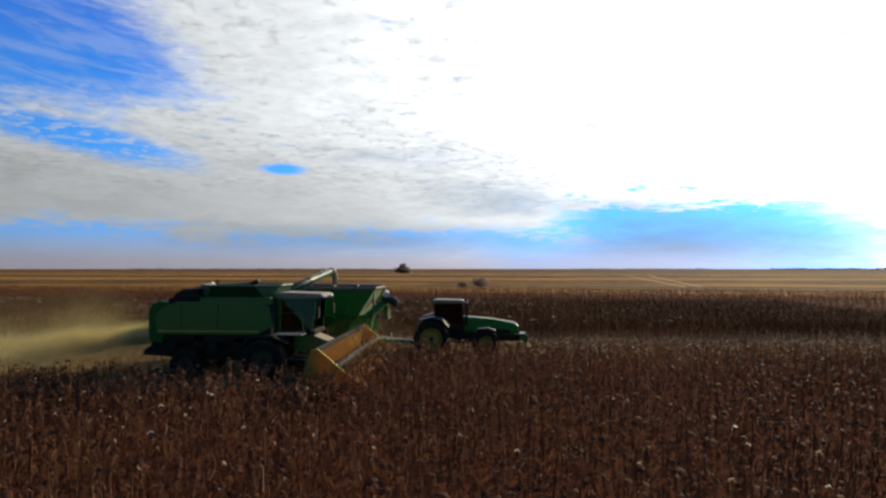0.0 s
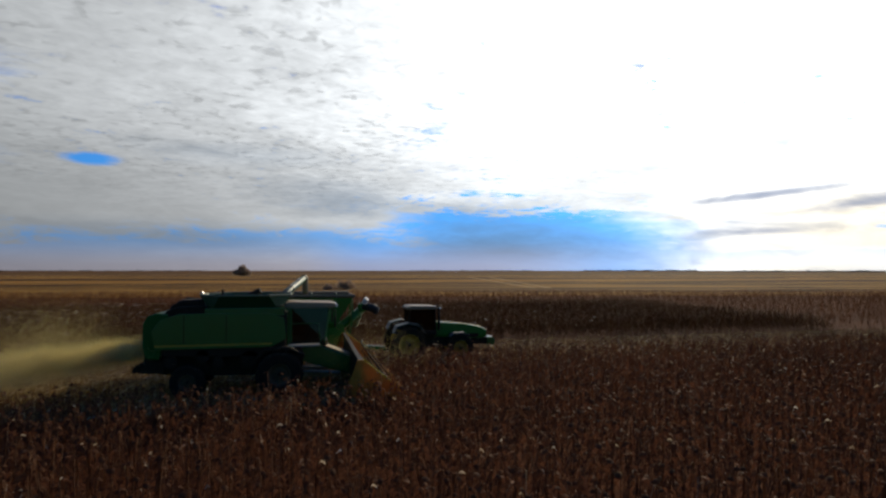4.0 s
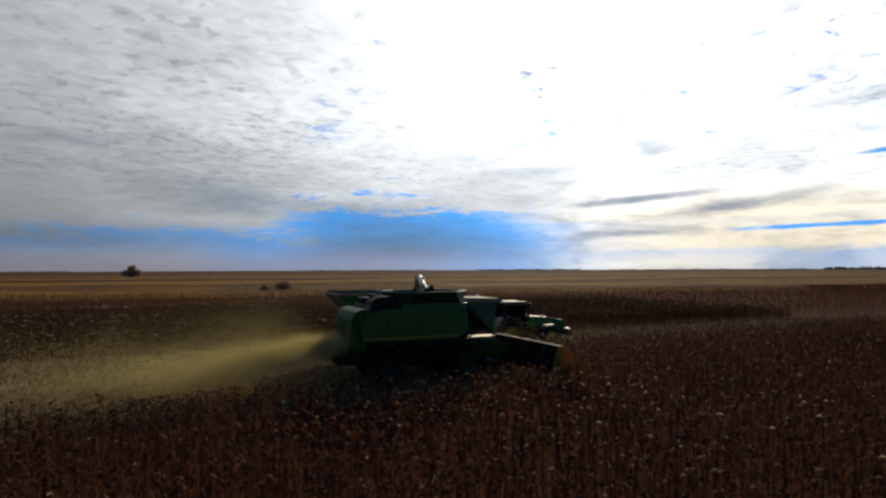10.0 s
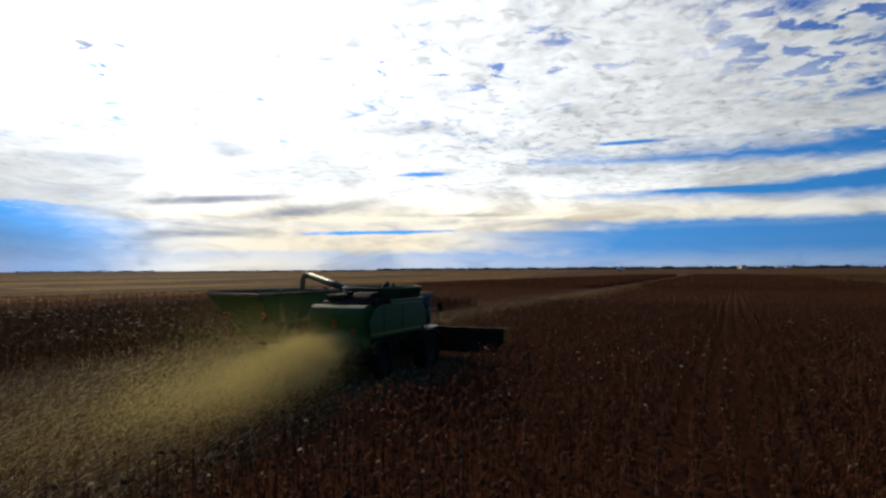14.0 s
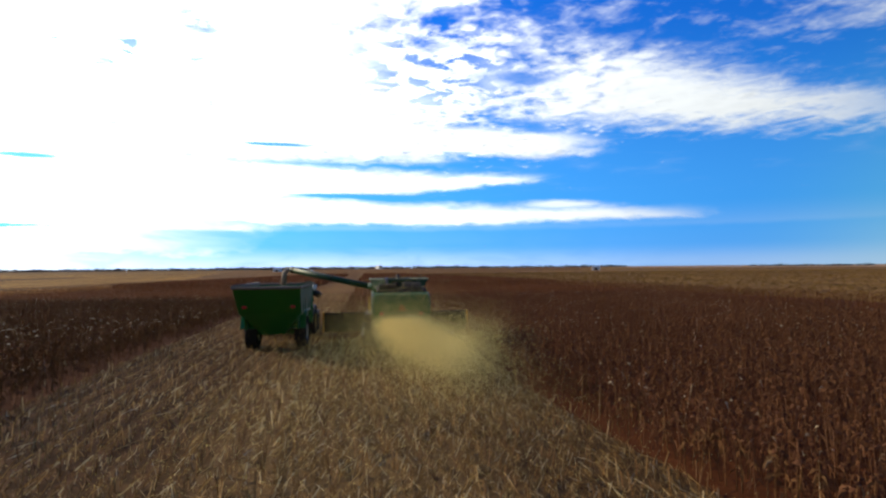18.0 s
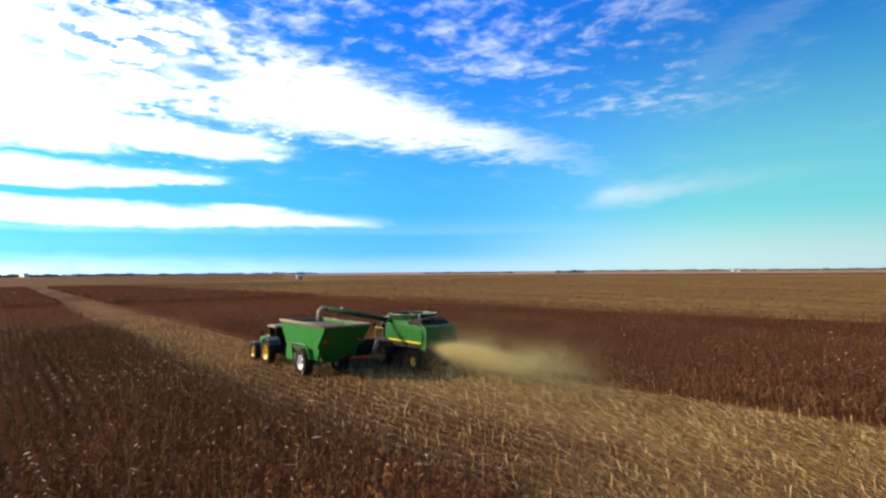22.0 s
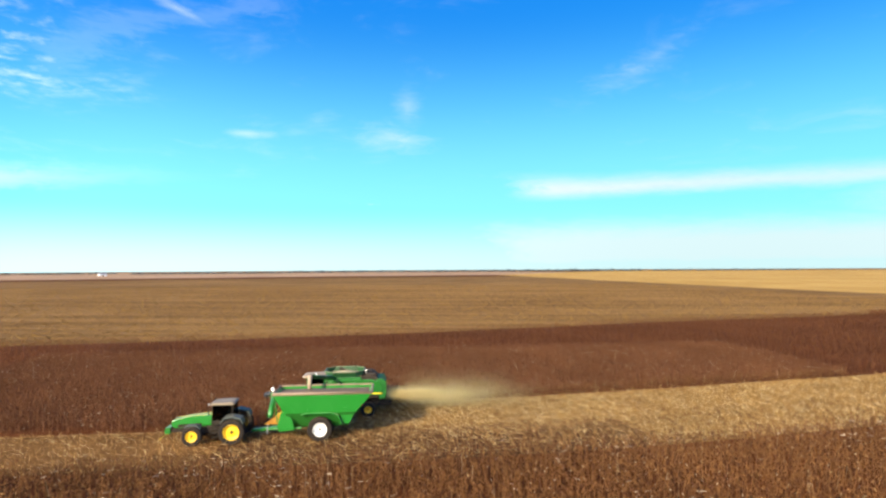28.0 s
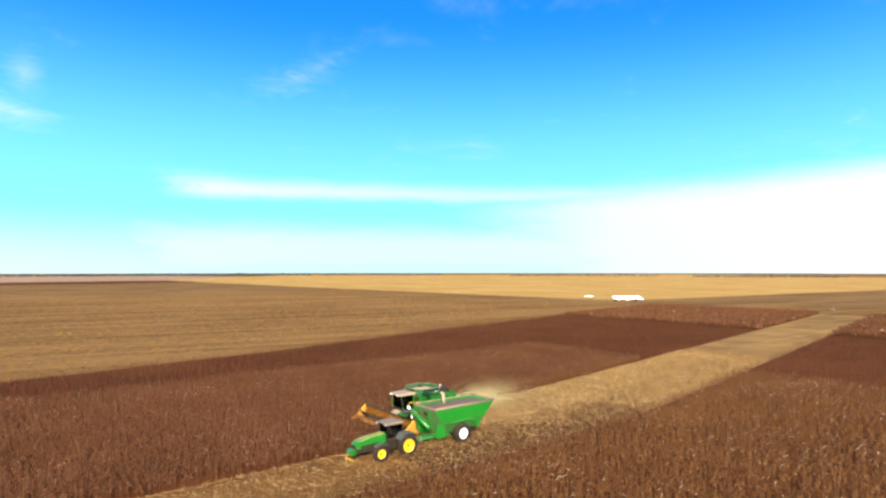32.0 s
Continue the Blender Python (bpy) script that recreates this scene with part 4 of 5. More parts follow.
for k in range(3):
    part("reel_bar", rod((3.9 + 0.16 * math.cos(k * 2.1), HR + 0.1, 1.25 + 0.16 * math.sin(k * 2.1)), (3.9 + 0.16 * math.cos(k * 2.1), HL - 0.1, 1.25 + 0.16 * math.sin(k * 2.1)), 0.03, n=6), WORN, header)
part("reel_shaft", rod((3.9, HR + 0.05, 1.25), (3.9, HL - 0.05, 1.25), 0.05, n=8), DARK, header)

# ---- grain cart ----
cart = thing("grain_cart", "green grain cart with brown rolled tarp and white wheels", "grain cart", at=(-0.05, 7.2, 0))
CY0, CY1, CX0, CX1 = 5.42, 8.96, -4.1, 3.55


def loft(rings, bm=None, thick=0.05):
    """A skin over rings of points, drawn in by a thickness."""
    bm = bm or bmesh.new()
    vs = [[bm.verts.new(p) for p in r] for r in rings]
    k = len(rings[0])
    for a, b in zip(vs, vs[1:]):
        for i in range(k):
            bm.faces.new((a[i], a[(i + 1) % k], b[(i + 1) % k], b[i]))
    return bm


def rect(x0, x1, y0, y1, z):
    return [(x0, y0, z), (x1, y0, z), (x1, y1, z), (x0, y1, z)]


tub_out = [rect(-1.4, 1.9, 6.6, 7.8, 0.98), rect(-2.8, 2.65, 5.50, 8.88, 2.28), rect(CX0, CX1, CY0, CY1, 3.72)]
tub_in = [rect(CX0 + .07, CX1 - .07, CY0 + .07, CY1 - .07, 3.72), rect(-2.72, 2.57, 5.58, 8.80, 2.32), rect(-1.3, 1.8, 6.7, 7.7, 1.05)]
bm = loft(tub_out + tub_in)
bm.faces.ensure_lookup_table()
part("tub", bm, GREEN_CART, cart)
for y, d in ((CY0, -0.03), (CY1, 0.03)):
    part("side_crease", slab([(-3.4, 2.92), (3.1, 2.92), (3.12, 3.0), (-3.5, 3.0)], y + d - 0.12 * (1 if d > 0 else -1) - 0.03, y + d - 0.12 * (1 if d > 0 else -1) + 0.05, 0.01), GREEN_CART, cart)
for a, b in (((CX0, CY0), (CX1, CY0)), ((CX1, CY0), (CX1, CY1)), ((CX1, CY1), (CX0, CY1)), ((CX0, CY1), (CX0, CY0))):
    part("top_rail", rod((*a, 3.76), (*b, 3.76), 0.085, n=8), TARP, cart, "brown dusty top rail")
part("rolled_tarp", rod((CX0 + 0.05, CY1 + 0.02, 3.83), (CX1 - 0.05, CY1 + 0.02, 3.83), 0.10, n=12), TARP, cart, "rolled brown tarp along the rim", smooth=True)
bm = bmesh.new()
bmesh.ops.create_grid(bm, x_segments=22, y_segments=12, size=1.0, matrix=Matrix.Translation((-0.24, 7.19, 3.52)) @ Matrix.Diagonal((3.58, 1.67, 1, 1)))
for v in bm.verts:
    r = math.hypot((v.co.x - 0.9) / 3.0, (v.co.y - 7.1) / 1.7)
    v.co.z += 0.22 * max(0.0, 1 - r) + 0.04 * noise.noise(v.co * 2)
part("grain_load", bm, SEEDS, cart, "brown load of sunflower seed", smooth=True)
for x in (-1.9, -0.9, 0.9, 1.9):
    for y, s in ((5.47, -1), (8.9, 1)):
        part("side_rib", slab([(x - 0.04, 2.34), (x + 0.04, 2.34), (x * 1.32 + 0.04, 3.66), (x * 1.32 - 0.04, 3.66)], y - 0.03 * s - 0.05, y - 0.03 * s + 0.05, 0.01), GREEN_CART, cart)
for x in (-2.6, -1.3, 0.0, 1.3, 2.6):
    part("tarp_bow", tube([(x, CY0 - 0.10, 3.66), (x, CY0 - 0.06, 3.88), (x, CY0 + 0.10, 3.95), (x, CY0 + 0.45, 3.86)], 0.035, 6), RIM_OLIVE, cart, "pale tarp bow end")
for y in (5.75, 8.62):
    part("front_support", slab([(1.9, 0.95), (3.1, 0.85), (3.25, 1.3), (3.0, 2.3), (2.5, 2.3), (2.1, 1.7)], y - 0.03, y + 0.03, 0.01), GREEN_CART, cart)
part("corner_plate", slab([(3.20, 1.25), (3.30, 1.25), (3.50, 2.4), (3.52, 3.55), (3.46, 3.55), (3.42, 2.4)], 5.44, 5.92, 0.01), GREEN_CART, cart, "upright green corner plate")
part("axle_beam", box(-0.25, 0.15, 5.75, 8.65, 0.85, 1.15, 0.03), GREEN_CART, cart)
for s, y in ((1, 8.62), (-1, 5.78)):
    wheel(cart, (-0.05, y, 0.98), 0.98, 0.72, 0.53, WHITE, s, 20)
    part("wheel_arch", slab([(-1.75, 1.35), (-1.45, 2.0), (-1.0, 2.25), (1.0, 2.25), (1.35, 2.1), (1.38, 2.16), (1.0, 2.31), (-1.0, 2.31), (-1.5, 2.07), (-1.8, 1.38)], y - 0.42, y + 0.42, 0.01), GREEN_CART, cart)
    part("rear_skirt", slab([(-2.7, 2.1), (-1.65, 2.1), (-1.7, 1.35), (-2.3, 1.35)], y - 0.02 * s, y + 0.06 * s, 0.01), GREEN_CART, cart)
part("tongue", slab([(1.2, 0.82), (4.9, 0.62), (5.5, 0.60), (5.5, 0.76), (4.9, 0.82), (1.2, 1.12)], 7.04, 7.36, 0.02), GREEN_CART, cart)
for s in (-1, 1):
    part("tongue_brace", tube([(1.4, 7.2 + s * 1.25, 1.05), (4.4, 7.2 + s * 0.18, 0.75)], 0.08, 8), GREEN_CART, cart)
    part("front_leg", tube([(2.4, 7.2 + s * 1.2, 2.05), (2.2, 7.2 + s * 0.9, 0.95)], 0.06, 8), GREEN_CART, cart)
part("jack", rod((4.2, 7.5, 0.45), (4.2, 7.5, 1.15), 0.05, n=10), BARE, cart)
lower = part("lower_auger", rod((1.5, 6.3, 0.85), (4.05, 5.95, 3.05), 0.22, n=16), GREEN_CART, cart, "cart unloading auger folded at the front", smooth=True)
part("upper_auger", rod((4.0, 5.75, 3.2), (3.85, 8.3, 2.0), 0.20, n=16), GREEN_CART, lower, smooth=True)
part("hinge_plate", box(3.85, 4.25, 5.6, 6.1, 2.9, 3.35, 0.05), GREEN_CART, lower)
part("spout", tube([(4.15, 5.7, 3.2), (4.6, 5.3, 3.1), (4.8, 5.15, 2.95)], 0.22, 12), SPOUT, lower, "black rubber spout", smooth=True)
part("spout_cap", rod((4.1, 5.45, 3.36), (4.25, 5.35, 3.62), 0.13, n=12), WHITE, lower)
part("ladder", tube([(3.35, 8.2, 1.4), (3.62, 8.2, 3.7)], 0.03, 6), GREEN_CART, cart)
part("ladder", tube([(3.35, 7.8, 1.4), (3.62, 7.8, 3.7)], 0.03, 6), GREEN_CART, cart)
for k in range(7):
    part("ladder_step", rod((3.37 + 0.036 * k, 7.8, 1.55 + 0.31 * k), (3.37 + 0.036 * k, 8.2, 1.55 + 0.31 * k), 0.02, n=6), GREEN_CART, cart)
part("sight_window", box(3.18, 3.24, 6.6, 7.2, 2.9, 3.4, 0.01), DARK, cart)
for y in (5.9, 8.5):
    part("tail_light", box(-3.35, -3.2, y - 0.12, y + 0.12, 2.62, 2.76, 0.02), RED, cart)

# ---- tractor ----
TY = 7.28
tractor = thing("farm_tractor", "green row-crop tractor with yellow wheel rims, pulling the cart", "tractor", at=(8.1, TY, 0))
for s in (-1, 1):
    # the right-hand rims are darker yellow, with the side's shade painted in
    wheel(tractor, (6.64, TY + s * 1.48, 1.0), 1.0, 0.60, 0.60, YELLOW if s > 0 else DUSTY_SHADED_RIM, s, 20, name="rear_wheel")
    wheel(tractor, (9.60, TY + s * 1.50, 0.76), 0.76, 0.50, 0.42, YELLOW if s > 0 else DUSTY_SHADED_RIM, s, 18, name="front_wheel")
    part("rear_fender", slab([(5.75, 1.65), (5.95, 2.05), (6.6, 2.22), (7.2, 2.12), (7.55, 1.7), (7.58, 1.62), (7.2, 2.03), (6.6, 2.14), (6.0, 1.98), (5.82, 1.6)], TY + s * 0.78, TY + s * 1.75, 0.01), FENDER, tractor, "dusty grey rear fender")
    part("front_fender", slab([(8.95, 1.4), (9.2, 1.6), (9.8, 1.64), (10.15, 1.48), (10.17, 1.42), (9.8, 1.58), (9.2, 1.54), (8.98, 1.34)], TY + s * 1.22, TY + s * 1.75, 0.01), FENDER, tractor)
part("rear_axle", rod((6.64, TY - 1.3, 1.0), (6.64, TY + 1.3, 1.0), 0.19, n=14), DARK, tractor)
part("front_axle", box(9.45, 9.75, TY - 1.35, TY + 1.35, 0.62, 0.88, 0.04), DARK, tractor)
part("chassis", slab([(6.1, 0.72), (8.2, 0.66), (11.2, 0.78), (11.25, 1.2), (8.5, 1.35), (6.1, 1.45)], TY - 0.34, TY + 0.34, 0.04), DARK, tractor)
part("hood", slab([(8.35, 1.28), (11.2, 1.12), (11.5, 1.28), (11.52, 1.62), (11.3, 1.80), (10.0, 2.02), (8.35, 2.16)], TY - 0.46, TY + 0.46, 0.12), GREEN_CART, tractor, "sloping green engine hood")
for s in (-1, 1):
    part("hood_stripe", slab([(8.45, 2.13), (10.0, 2.0), (11.2, 1.80), (11.2, 1.825), (10.0, 2.026), (8.45, 2.163)], TY + s * 0.30 - 0.03, TY + s * 0.30 + 0.03, 0), STRIPE, tractor, "yellow stripe")
    part("side_grille", slab([(9.2, 1.28), (11.0, 1.20), (11.0, 1.42), (9.2, 1.50)], TY + s * 0.46 - 0.008, TY + s * 0.46 + 0.008, 0), DARK, tractor)
    part("headlight", box(11.36, 11.46, TY + s * 0.3 - 0.12, TY + s * 0.3 + 0.12, 1.52, 1.64, 0.02), LENS, tractor)
part("nose_grille", box(11.46, 11.535, TY - 0.30, TY + 0.30, 1.18, 1.50, 0.02), DARK, tractor)
for k in range(9):
    y = TY - 0.44 + k * 0.11
    part("front_weight", slab([(11.55, 0.72), (11.95, 0.70), (12.02, 0.95), (11.9, 1.2), (11.55, 1.2)], y - 0.048, y + 0.048, 0.015), GREEN, tractor)
part("front_bar", tube([(11.9, TY - 0.5, 0.52), (12.15, TY - 0.3, 0.48), (12.15, TY + 1.0, 0.48)], 0.05, 8), YELLOW, tractor, "pale yellow bar before the front weights")
part("weight_bracket", box(11.15, 11.6, TY - 0.35, TY + 0.35, 0.78, 1.12, 0.03), DARK, tractor)
part("exhaust", tube([(8.55, TY - 0.62, 1.7), (8.55, TY - 0.62, 3.0), (8.45, TY - 0.62, 3.12)], 0.075, 10), DARK, tractor)
part("cab_floor", box(6.95, 8.4, TY - 0.78, TY + 0.78, 1.42, 1.68, 0.04), DARK, tractor)
TA = [(6.75, TY - 0.80), (8.38, TY - 0.62), (8.38, TY + 0.62), (6.75, TY + 0.80)]
TB = [(6.80, TY - 0.80), (8.30, TY - 0.74), (8.30, TY + 0.74), (6.80, TY + 0.80)]
for (xa, ya), (xb, yb) in zip(TA, TB):
    part("cab_post", rod((xa, ya, 1.62), (xb, yb, 2.94), 0.045, n=8), DARK, tractor)
for k in range(4):
    a0, a1, b0, b1 = TA[k], TA[(k + 1) % 4], TB[k], TB[(k + 1) % 4]
    glass("cab_window", [(*a0, 1.66), (*a1, 1.66), (*b1, 2.92), (*b0, 2.92)], tractor)
part("cab_roof", slab([(6.68, 2.90), (8.42, 2.90), (8.52, 2.98), (8.3, 3.08), (6.85, 3.12), (6.62, 3.02)], TY - 0.88, TY + 0.88, 0.05), ROOF_DARK, tractor, "dusty grey cab roof")
part("driver_seat", slab([(7.1, 1.68), (7.55, 1.68), (7.6, 2.0), (7.3, 2.05), (7.2, 2.6), (7.05, 2.6), (7.05, 2.0)], TY - 0.25, TY + 0.25, 0.04), SEAT, tractor)
part("steering_wheel", rod((8.0, TY, 2.15), (7.97, TY, 2.18), 0.2, n=16), DARK, tractor)
for s in (-1, 1):
    arm = part("mirror_arm", tube([(8.3, TY + s * 0.72, 2.75), (8.42, TY + s * 1.3, 2.75), (8.42, TY + s * 1.35, 2.6)], 0.02, 6), DARK, tractor)
    part("mirror", box(8.39, 8.45, TY + s * 1.35 - 0.1, TY + s * 1.35 + 0.1, 2.25, 2.6, 0.02), DARK, arm)
    part("roof_light", box(8.56, 8.64, TY + s * 0.7 - 0.1, TY + s * 0.7 + 0.1, 2.92, 3.0, 0.015), LENS, tractor)
for k in range(4):
    part("cab_step", box(7.9, 8.3, TY + 0.85 + 0.02 * (3 - k), TY + 1.1 + 0.02 * (3 - k), 0.5 + 0.3 * k, 0.54 + 0.3 * k, 0.01), DARK, tractor)
for s in (-0.22, 0.22):
    part("step_rail", rod((8.1 + s, TY + 1.0, 0.45), (8.1 + s, TY + 0.9, 1.9), 0.02, n=6), DARK, tractor)
part("fuel_tank", box(7.4, 8.7, TY + 0.36, TY + 0.80, 0.72, 1.30, 0.08), DARK, tractor)
part("drawbar", box(5.35, 6.4, TY - 0.08, TY + 0.08, 0.52, 0.62, 0.02), DARK, tractor)
part("hitch_arms", tube([(6.2, TY - 0.45, 0.9), (5.6, TY - 0.5, 0.7)], 0.05, 8), DARK, tractor)

# ---- crop, stubble and dust ----


def plant_material(name, stops, gloss=0.25, through_light=0.25, tint=(1.0, 1.0, 1.0)):
    """Dead plant stuff whose pieces each have their own tint."""
    m = bpy.data.materials.new(name)
    m.use_nodes = True
    n = Nodes(m.node_tree)
    b = n.nodes["Principled BSDF"]
    geo = n.nodes.new("ShaderNodeNewGeometry")
    ramp = n.nodes.new("ShaderNodeValToRGB")
    while len(ramp.color_ramp.elements) < len(stops):
        ramp.color_ramp.elements.new(0.5)
    for e, (p, c) in zip(ramp.color_ramp.elements, stops):
        e.position, e.color = p, (*c, 1)
    n.links.new(geo.outputs["Random Per Island"], ramp.inputs[0])
    k = n.add(0.55, n.mul(n.noise(geo.outputs["Position"], 0.09, 4, 0.65), 0.9))
    col = n.mix(1.0, ramp.outputs[0], n.vec(k, k, k), "MULTIPLY")
    n.put(b.inputs["Base Color"], col)
    b.inputs["Roughness"].default_value, b.inputs["Specular IOR Level"].default_value = 0.65, gloss
    t = n.nodes.new("ShaderNodeBsdfTranslucent")
    n.put(t.inputs[0], n.mix(1.0, col, tint, "MULTIPLY"))
    mixer = n.nodes.new("ShaderNodeMixShader")
    mixer.inputs[0].default_value = through_light
    n.links.new(b.outputs[0], mixer.inputs[1])
    n.links.new(t.outputs[0], mixer.inputs[2])
    n.links.new(mixer.outputs[0], n.nodes["Material Output"].inputs[0])
    return m


CROP = plant_material("ripe_sunflower", [(0.0, (0.126, 0.0545, 0.0240)), (0.6, (0.141, 0.0612, 0.0270)), (0.97, (0.156, 0.070, 0.0310)), (0.990, (0.21, 0.118, 0.058)), (1.0, (0.42, 0.33, 0.21))], gloss=0.06, through_light=0.33, tint=(0.90, 0.80, 0.95))
CROP_PALE = plant_material("paler_ripe_sunflower", [(0.0, (0.092, 0.0410, 0.0145)), (0.6, (0.122, 0.0560, 0.0200)), (0.95, (0.152, 0.074, 0.027)), (0.990, (0.21, 0.120, 0.050)), (1.0, (0.38, 0.28, 0.16))], gloss=0.04, through_light=0.08, tint=(0.90, 0.86, 0.86))
CROP_EDGE = plant_material("tan_edge_sunflower", [(0.0, (0.100, 0.046, 0.018)), (0.6, (0.128, 0.061, 0.024)), (0.95, (0.165, 0.087, 0.035)), (1.0, (0.34, 0.25, 0.14))], gloss=0.03, through_light=0.12)
CROP_FAR = plant_material("ripe_sunflower_afar", [(0.0, (0.128, 0.0540, 0.0215)), (0.6, (0.145, 0.0615, 0.0245)), (1.0, (0.162, 0.071, 0.0285))], gloss=0.05, through_light=0.35, tint=(0.90, 0.80, 0.95))
HEADS = plant_material("dry_sunflower_heads", [(0.0, (0.086, 0.0360, 0.0165)), (0.8, (0.105, 0.0445, 0.0205)), (1.0, (0.132, 0.058, 0.027))], gloss=0.02, through_light=0.34, tint=(0.90, 0.80, 0.95))
STRAW = plant_material("sunflower_straw", [(0.0, (0.13, 0.068, 0.022)), (0.45, (0.26, 0.150, 0.047)), (0.8, (0.46, 0.295, 0.100)), (0.95, (0.74, 0.60, 0.33))], gloss=0.15, through_light=0.20)
STUBS = plant_material("cut_stalks", [(0.0, (0.10, 0.045, 0.014)), (0.6, (0.20, 0.100, 0.030)), (0.9, (0.36, 0.215, 0.074)), (1.0, (0.66, 0.50, 0.25))], gloss=0.1, through_light=0.05)
TUFTS = plant_material("far_stubble", [(0.0, (0.115, 0.062, 0.018)), (0.5, (0.15, 0.084, 0.025)), (1.0, (0.19, 0.112, 0.036))], gloss=0.02, through_light=0.08)
rng = np.random.default_rng(7)


def little(verts, faces, slots=None):
    return np.array(verts, float), np.array(faces, int), np.array(slots if slots else [0] * len(faces), int)


def stalk_plant(seed, h, leaves=3, head=True, sides=3):
    """A dried sunflower: stalk, bowed neck, drooping head, shrivelled leaves."""
    r = random.Random(seed)
    v, f, dark = [], [], set()

    def ring(p, rad):
        s = len(v)
        v.extend((p[0] + rad * math.cos(2 * math.pi * k / sides), p[1] + rad * math.sin(2 * math.pi * k / sides), p[2]) for k in range(sides))
        return s

    def join(a, b):
        for k in range(sides):
            k2 = (k + 1) % sides
            f.extend(((a + k, a + k2, b + k2), (a + k, b + k2, b + k)))

    bow = r.uniform(0.10, 0.2)
    a = ring((0, 0, 0), 0.016)
    b = ring((r.uniform(-.05, .05), r.uniform(-.05, .05), h), 0.012)
    c = ring((bow, 0, h + 0.02), 0.010)
    join(a, b), join(b, c)
    if head:
        rad, cx, cz, s = r.uniform(0.05, 0.085), bow + 0.03, h - 0.05, len(v)
        v.append((cx + 0.02, 0, cz + 0.045))
        v.extend((cx + rad * math.cos(q), rad * math.sin(q), cz - 0.5 * rad * math.cos(q)) for q in (2 * math.pi * k / 5 for k in range(5)))
        for k in range(5):
            dark.add(len(f))
            f.append((s, s + 1 + k, s + 1 + (k + 1) % 5))
    for _ in range(leaves):
        z, q, ln, wd = r.uniform(0.30, 0.92) * h, r.uniform(0, 6.28), r.uniform(0.12, 0.27), r.uniform(0.012, 0.036)
        cx, cy, s = math.cos(q), math.sin(q), len(v)
        tw = r.uniform(-0.5, 0.5) * wd
        v.extend(((0, 0, z), (cx * ln * 0.5 - cy * tw, cy * ln * 0.5 + cx * tw, z - 0.03 + wd), (cx * ln * 0.5 + cy * tw, cy * ln * 0.5 - cx * tw, z - 0.06 - wd), (cx * ln * 0.9, cy * ln * 0.9, z - r.uniform(0.14, 0.32))))
        f.extend(((s, s + 1, s + 2), (s + 1, s + 3, s + 2)))
    return little(v, f, [1 if k in dark else 0 for k in range(len(f))])


near_plants = [stalk_plant(k, random.Random(k).uniform(1.08, 1.34), leaves=7 + k % 3) for k in range(9)] + [stalk_plant(20, 0.9, 4, False), stalk_plant(21, 1.38, 4, True)]
far_plants = [stalk_plant(40 + k, random.Random(k).uniform(1.0, 1.2), leaves=2, sides=2) for k in range(5)]


def tuft(seed):
    """A handful of far plants as one ragged clump of blades and heads."""
    r = random.Random(seed)
    v, f = [], []
    for _ in range(4):
        x, y, h, q, wd = r.uniform(-.6, .6), r.uniform(-.6, .6), r.uniform(0.9, 1.4), r.uniform(0, 3.14), r.uniform(0.10, 0.22)
        s = len(v)
        v.extend(((x - 0.05, y, 0), (x + wd * math.cos(q), y + wd * math.sin(q), h * r.uniform(0.8, 1)), (x - wd * math.cos(q), y - wd * math.sin(q), h)))
        f.append((s, s + 1, s + 2))
    return little(v, f, [0, 1, 0, 1])


tufts = [tuft(k) for k in range(8)]
CORE = (-62, 46, -40, 50)
x, y = rows_in(CORE[0], CORE[1], CORE[2], CORE[3], 0.235, rng)
ok = inside(x, y)
v = y + 0.984 * np.log1p(np.exp(np.minimum((-x - 18.0) / 6.0, 60)))
# plants beside the cut lane get a slightly tanner colour
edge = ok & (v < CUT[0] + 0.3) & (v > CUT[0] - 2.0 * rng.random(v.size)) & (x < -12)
for name, m, side, text in (("tan_sunflower_edge", CROP_EDGE, edge, "slightly tanner sunflowers standing along the cut lane"),
                            ("standing_sunflowers", CROP, ok & ~edge & (v < 10), "ripe brown standing sunflowers with drooping dry heads"),
                            ("paler_standing_sunflowers", CROP_PALE, ok & (v >= 10) & ((v < 20) | (rng.random(v.size) < 0.82)), "paler dry standing sunflowers beyond the harvested lane")):
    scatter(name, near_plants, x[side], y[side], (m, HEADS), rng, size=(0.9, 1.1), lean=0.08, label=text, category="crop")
x, y = rows_in(-140, 120, -98, 102, 0.95, rng)
ok = inside(x, y) & ~((x > CORE[0]) & (x < CORE[1]) & (y > CORE[2]) & (y < CORE[3]))
scatter("standing_sunflowers_beyond", far_plants, x[ok], y[ok], (CROP_FAR, CROP_FAR), rng, size=(1.0, 1.35), lean=0.14, label="ripe brown sunflowers farther out in the field", category="crop")
x, y = rows_in(-226, 342, -112, 106, 1.15, rng)
ok = inside(x, y) & ~((x > -140) & (x < 120))
scatter("distant_sunflowers", tufts, x[ok], y[ok], (CROP, HEADS), rng, label="distant ripe brown sunflowers", category="crop")


SCRAPS = plant_material("bleached_leaf_scraps", [(0.0, (0.42, 0.30, 0.17)), (0.5, (0.62, 0.48, 0.31)), (1.0, (0.76, 0.64, 0.46))], gloss=0.3, through_light=0.35)


